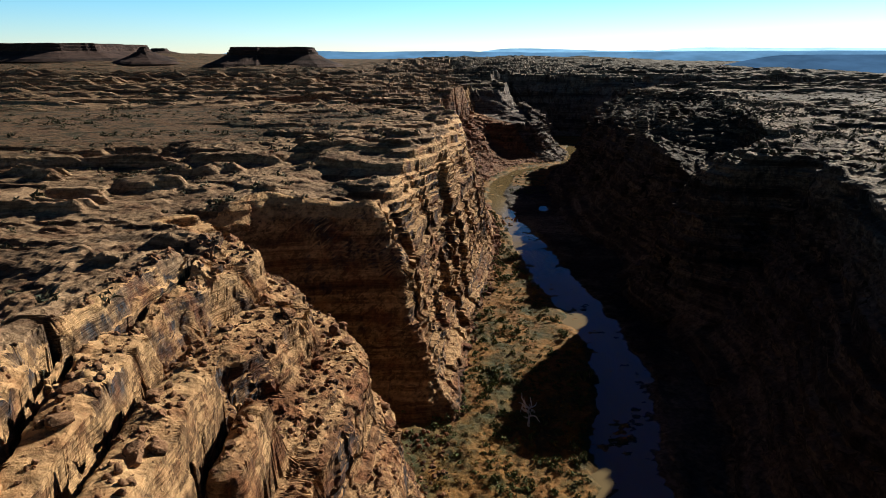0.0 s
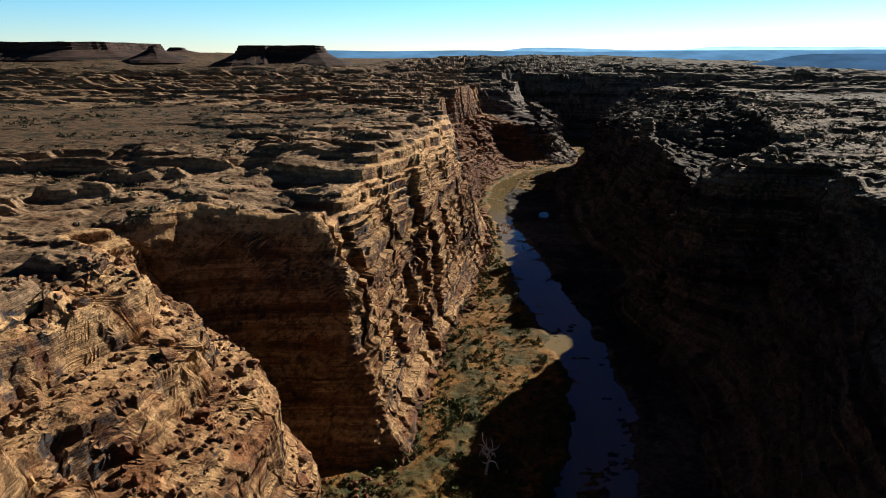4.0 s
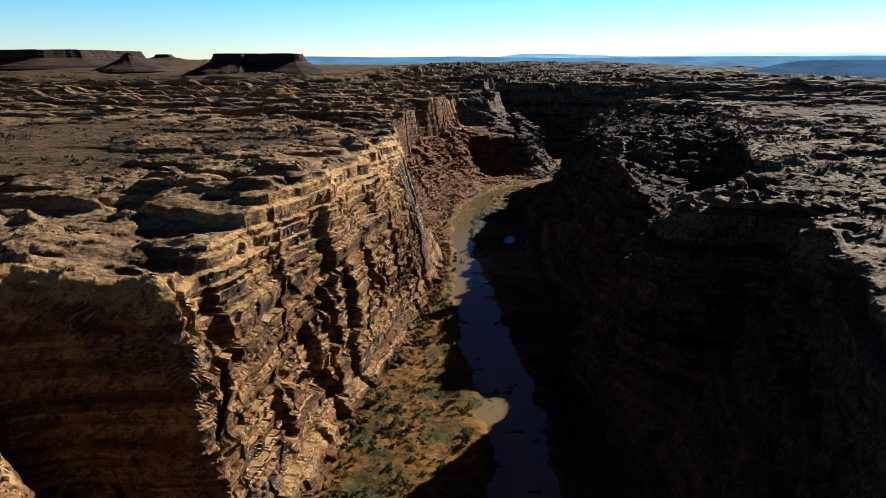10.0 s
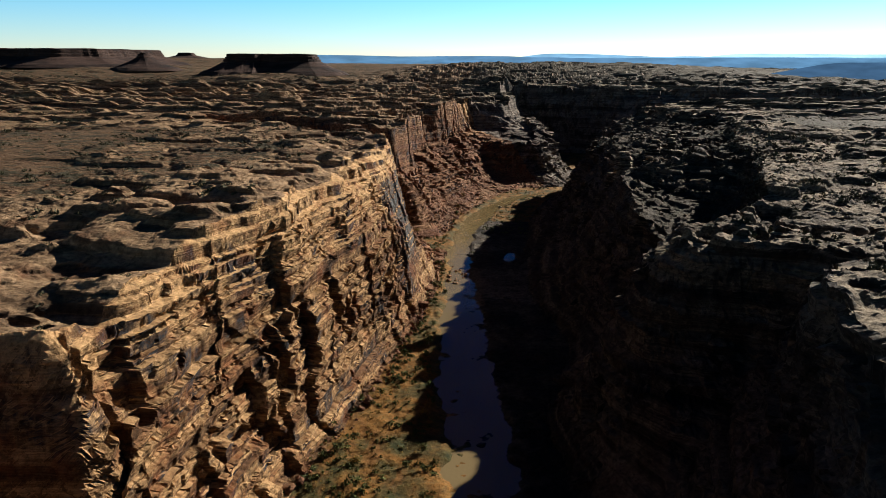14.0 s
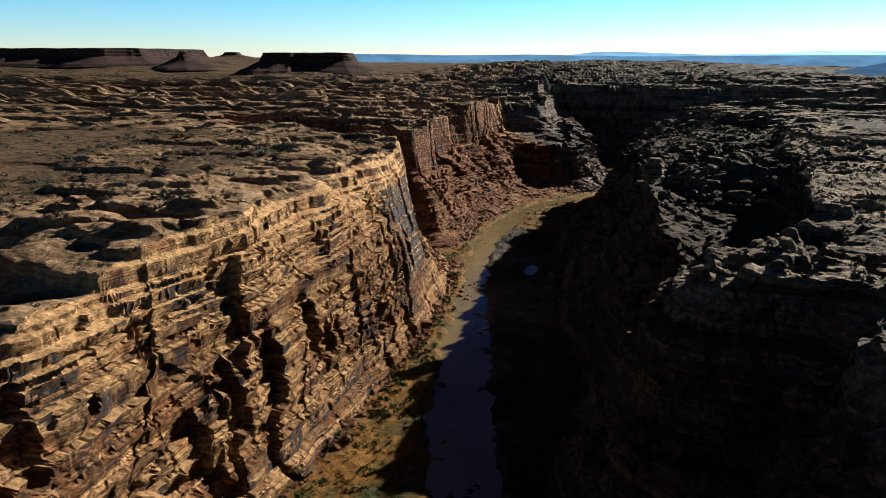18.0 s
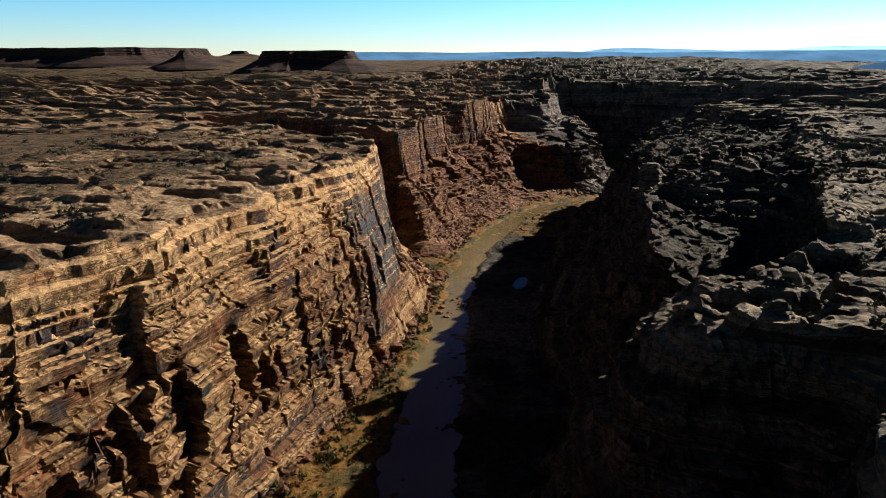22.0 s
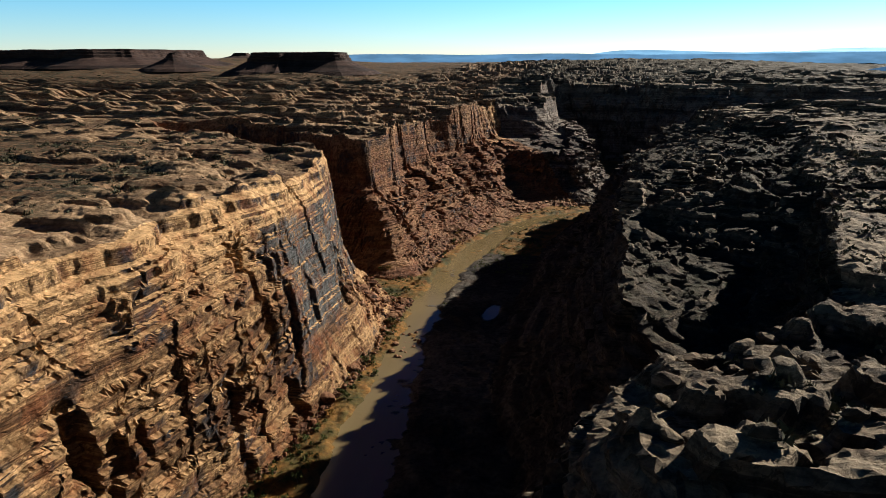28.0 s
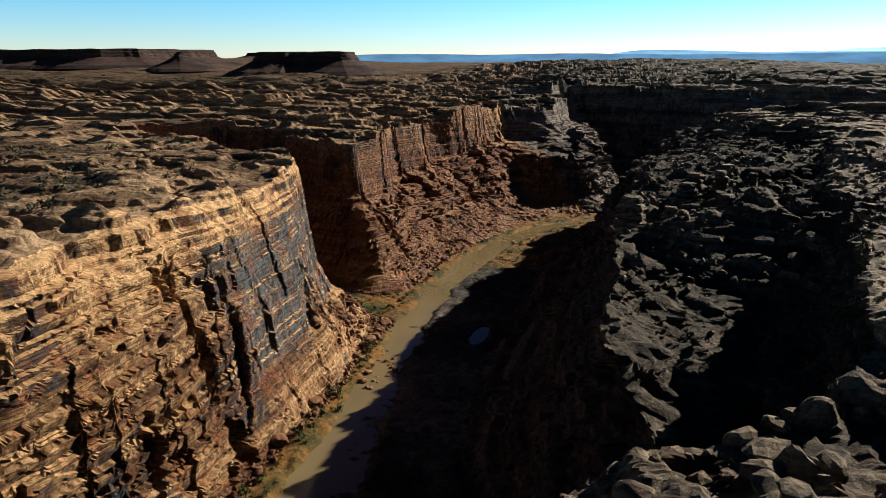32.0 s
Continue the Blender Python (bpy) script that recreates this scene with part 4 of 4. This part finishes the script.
rubble("talus_apron_rubble", 1600, along(TOE_W[13:17], 415, 578, -3, 19), (0.4, 2.2), STONES_W, rock_west, "coarse broken sandstone on the talus apron")
rubble("talus_rubble", 1200, along(TOE_W[9:17], 240, 575, -4, 18), (0.25, 1.3), STONES_W, rock_west, "broken orange stones over the talus slope")
rubble("far_talus_rubble", 700, along(TOE_W[22:28], 640, 940, -3, 24), (0.4, 1.8), STONES_W, rock_west, "broken reddish stones below the far cliff")
rubble("bench_rubble", 2600, lambda: (DICE.uniform(142, 262), DICE.uniform(455, 850)), (0.4, 1.9), STONES_E, rock_east, "grey broken stones strewn over the bench")
rubble("slope_rubble", 3200, lambda: (DICE.uniform(-70, 2), DICE.uniform(70, 200)), (0.2, 1.2), STONES_W, rock_west, "broken tawny stones on the ledges")


def leaf_cloud(seed, leaves, spread_xy, tall, leaf):
    """Small leaf clumps, as triangles round a low dome."""
    r = np.random.default_rng(seed)
    d = r.normal(size=(leaves, 3))
    d[:, 2] = np.abs(d[:, 2]) * 0.9 - 0.1
    d /= np.linalg.norm(d, axis=1)[:, None]
    c = d * (r.uniform(0.35, 1.0, leaves) ** 0.5)[:, None] * np.array([spread_xy, spread_xy, tall])
    tri = c[:, None, :] + r.normal(size=(leaves, 3, 3)) * leaf
    return tri.reshape(-1, 3)


def strew(name, where, sizes, mat, label, category, leaves=26, leaf=0.3, tall=0.7):
    """Many plants that nobody could count, as one mesh."""
    kinds = [leaf_cloud(60 + k, leaves, 1.0, tall, leaf) for k in range(8)]
    pick = DICE.integers(8, size=len(where))
    turn = DICE.uniform(0, 6.28, len(where))
    size = sizes[0] + (sizes[1] - sizes[0]) * DICE.random(len(where)) ** 2
    base = np.array(kinds)[pick]
    c, sn = np.cos(turn)[:, None], np.sin(turn)[:, None]
    x, y = base[..., 0] * c - base[..., 1] * sn, base[..., 0] * sn + base[..., 1] * c
    co = np.stack([x, y, base[..., 2]], -1) * size[:, None, None]
    co += np.column_stack([where, ground_at(where[:, 0], where[:, 1]) - 0.05])[:, None, :]
    co = co.reshape(-1, 3)
    tagged(new(name, mesh_from(name, co, np.arange(len(co)).reshape(-1, 3), mat)), label, category, kind="stuff")


def spots(count, x0, x1, y0, y1, patchy, seed, keep):
    """Random places, gathered in patches, where keep() allows them."""
    x, y = DICE.uniform(x0, x1, count * 6), y0 + (y1 - y0) * DICE.random(count * 6) ** 1.25
    ok = (fbm(x, y, patchy, 3, 0.6, seed) + 0.6 * DICE.normal(size=x.shape) > 0.45) & keep(x, y)
    return np.column_stack([x, y])[ok][:count]


def on_top(x, y):
    return signed(x, y, RIM_W, RIM_E) < -3


def on_floor(x, y):
    w = np.interp(y, rp[:, 1], rp[:, 0])
    half = 0.5 * np.interp(y, rp[:, 1], rp[:, 2])
    return (signed(x, y, TOE_W, TOE_E) > -1) & (np.abs(x - w) > half + 2)


strew("scrub_west", spots(6500, -900, 20, 60, 1300, 40, 81.0, on_top), (0.7, 2.3), shrub_mat, "dark low desert shrubs dotted over the plateau", "shrubs")
strew("scrub_east", spots(8000, 110, 1300, 120, 1900, 40, 82.0, on_top), (0.7, 2.4), shrub_mat, "dark low desert shrubs on the pale slickrock", "shrubs")
strew("scrub_rim", spots(900, 150, 340, 200, 560, 22, 87.0, on_top), (0.8, 2.4), shrub_mat, "dark green shrubs in the cracks of the pale rim slabs", "shrubs")
strew("scrub_bench", spots(900, 120, 280, 380, 900, 25, 83.0, lambda x, y: signed(x, y, MID_W, MID_E) < 0), (0.4, 1.4), shrub_mat, "dark shrubs between rocks on the bench", "shrubs")
strew("bank_scrub", spots(2600, -40, 70, 150, 640, 12, 84.0, lambda x, y: on_floor(x, y) & (x < 62)), (0.5, 1.5), bush_mat, "dense green willow scrub on the river bank", "scrub", 30, 0.32, 0.9)
strew("bank_grass", spots(1400, -30, 62, 170, 420, 16, 85.0, lambda x, y: on_floor(x, y) & (x < 56)), (0.3, 0.8), gold_mat, "golden dry grass tussocks on the bank", "grass", 26, 0.3, 0.8)
strew("bar_scrub", spots(700, 60, 190, 640, 960, 14, 86.0, on_floor), (0.5, 1.6), bush_mat, "green scrub on the far sand bar", "scrub", 26, 0.3, 0.9)


def riverside_bush(seed, mat, label):
    """A bush of several leaning stems and a ragged crown."""
    r = np.random.default_rng(seed)
    root = tagged(new("riverside_bush"), label, "bush", "bushes along the river")
    for k in range(4):
        a, lean = r.uniform(0, 6.28), r.uniform(0.3, 0.9)
        rings = []
        for f in (0.0, 0.5, 1.0):
            cx, cy, cz, w = math.cos(a) * lean * f, math.sin(a) * lean * f, 2.0 * f, 0.09 * (1 - 0.7 * f)
            rings += [(cx + w * math.cos(q), cy + w * math.sin(q), cz) for q in (0, 1.57, 3.14, 4.71)]
        faces = [(4 * b + q, 4 * b + (q + 1) % 4, 4 * b + 4 + (q + 1) % 4, 4 * b + 4 + q) for b in (0, 1) for q in range(4)]
        part("stem", mesh_from("stem", rings, faces, wood_mat), root)
    clumps = []
    for k in range(7):
        a, d = r.uniform(0, 6.28), r.uniform(0.2, 1.1)
        clumps.append(leaf_cloud(seed * 31 + k, 34, 0.8, 0.75, 0.17) + np.array([math.cos(a) * d, math.sin(a) * d, r.uniform(0.6, 2.1)]))
    co = np.concatenate(clumps)
    part("crown", mesh_from("crown", co, np.arange(len(co)).reshape(-1, 3), mat), root)
    return root


BUSHES = [riverside_bush(k, m, t) for k, m, t in ((1, bush_mat, "leafy green willow bush beside the river"), (2, bush_mat, "dense dark green tamarisk bush beside the river"), (3, gold_mat, "golden autumn willow bush on the bank"))]
first = [(47, 300), (46, 420), (30, 300)]
for b, (x, y) in zip(BUSHES, first):
    b.matrix_basis = pose(x, y, float(ground_at(x, y)) - 0.1)
for k in range(95):
    zone = k % 5
    if zone < 2:
        y = DICE.uniform(180, 560)
        x = float(np.interp(y, rp[:, 1], rp[:, 0] - rp[:, 2] / 2)) - DICE.uniform(2, 7)
    elif zone == 2:
        x, y = along(TOE_W[9:17], 240, 560, -9, -2)()
    elif zone == 3:
        x, y = DICE.uniform(-20, 40), DICE.uniform(588, 626)
    else:
        x, y = along(TOE_W[22:26], 640, 860, -8, -1)()
    if slope_at(x, y) < 1.0:
        sc = DICE.uniform(0.7, 1.5)
        b = copy_thing(BUSHES[int(DICE.choice([0, 0, 1, 1, 2]))], Matrix())
        b.matrix_basis = pose(x, y, float(ground_at(x, y)) - 0.1, 0, 0, DICE.uniform(0, 360)) @ Matrix.Scale(sc, 4)


def rock_tower(x, y, base, tall, radius, seed, label):
    """A weathered pinnacle of stacked, rounded blocks."""
    r = np.random.default_rng(seed)
    n = 14
    a = np.linspace(0, 2 * math.pi, n, endpoint=False)
    i, j = np.arange(n), np.roll(np.arange(n), -1)
    z, lean = 0.0, r.normal(size=2) * 0.06
    root = tagged(new("rock_tower"), label, "rock tower", "towers on the bench")
    root.location = (x, y, base)
    while z < tall:
        h = r.uniform(1.6, 3.4)
        w = radius * (1 - 0.45 * z / tall) * r.uniform(0.85, 1.15)
        off = r.normal(size=2) * 0.3 + lean * z
        rings = []
        for f, g in ((0.0, 0.0), (0.0, 0.78), (0.25, 1.0), (0.7, 1.02), (1.03, 0.8), (1.1, 0.0)):
            jig = 1 + 0.12 * r.normal(size=n)
            rings.append(np.column_stack([off[0] + w * g * jig * np.cos(a), off[1] + w * g * 0.8 * jig * np.sin(a), np.full(n, z + f * h)]))
        faces = np.concatenate([np.column_stack([k * n + i, k * n + j, (k + 1) * n + j, (k + 1) * n + i]) for k in range(len(rings) - 1)])
        part("block", mesh_from("block", np.concatenate(rings), faces, rock_east), root)
        z += h
    return root


for k, (x, y, top, rad) in enumerate([(177, 541, 63, 6.2), (180, 552, 67, 5.6), (184, 564, 70, 5.2), (192, 553, 64, 4.8), (196, 566, 68, 4.6), (154, 512, 60, 7.0), (166, 503, 52, 4.2), (206, 566, 66, 3.6), (150, 528, 50, 4.5), (190, 528, 50, 4.0)]):
    base = float(ground_at(x, y)) - 4.0
    top = max(top, base + 2.4 * rad)
    rock_tower(x, y, base, top - base, rad, 200 + k, "tall weathered grey sandstone pinnacle on the bench")


def dead_tree(x, y, seed):
    """A fallen, bleached cottonwood: a bent trunk and forked branches lying on the silt."""
    r = np.random.default_rng(seed)
    root = tagged(new("dead_tree"), "bleached fallen dead cottonwood lying on the river bank", "dead tree")
    root.location = (x, y, float(ground_at(x, y)) + 0.3)

    def limb(name, start, way, length, thick):
        p, rings = np.array(start, float), []
        for f in np.linspace(0, 1, 7):
            w = thick * (1 - 0.75 * f)
            rings += [(p[0] + w * math.cos(q), p[1] + w * 0.5 * math.sin(q), p[2] + w * math.sin(q)) for q in np.arange(6) * math.pi / 3]
            way = way + r.normal(size=3) * np.array([0.28, 0.28, 0.08])
            p = p + way / np.linalg.norm(way) * length / 6
        faces = [(6 * b + q, 6 * b + (q + 1) % 6, 6 * b + 6 + (q + 1) % 6, 6 * b + 6 + q) for b in range(6) for q in range(6)]
        part(name, mesh_from(name, rings, faces, bleached_mat), root)
        return p

    tip = limb("trunk", (0, 0, 0.2), np.array([0.3, 1.0, 0.05]), 9.0, 0.55)
    for k in range(6):
        limb("branch", tip * r.uniform(0.3, 1.0), np.array([r.uniform(-1, 1), r.uniform(0.2, 1.0), r.uniform(0.05, 0.3)]), r.uniform(4.0, 8.0), 0.3)
    return root


bleached_mat = leaf_material("bleached dead wood", (0.55, 0.5, 0.43), (0.68, 0.62, 0.54))
dead_tree(30, 203, 5)
dead_tree(33, 212, 8)

# ---- pool on the east bank ----
px, py = np.meshgrid(np.linspace(80, 97, 18), np.linspace(552, 580, 29))
inside_pool = np.hypot((px - 88.5 - 0.1 * (py - 566)) / 4.2, (py - 566) / 11.0) < 1.1
tagged(grid_mesh("pool", px, py, np.full(px.shape, float(water_z(566)) + 2.1), inside_pool[:-1, :-1], water_mat), "still pool of water on the shaded bank", "pool", kind="structure")
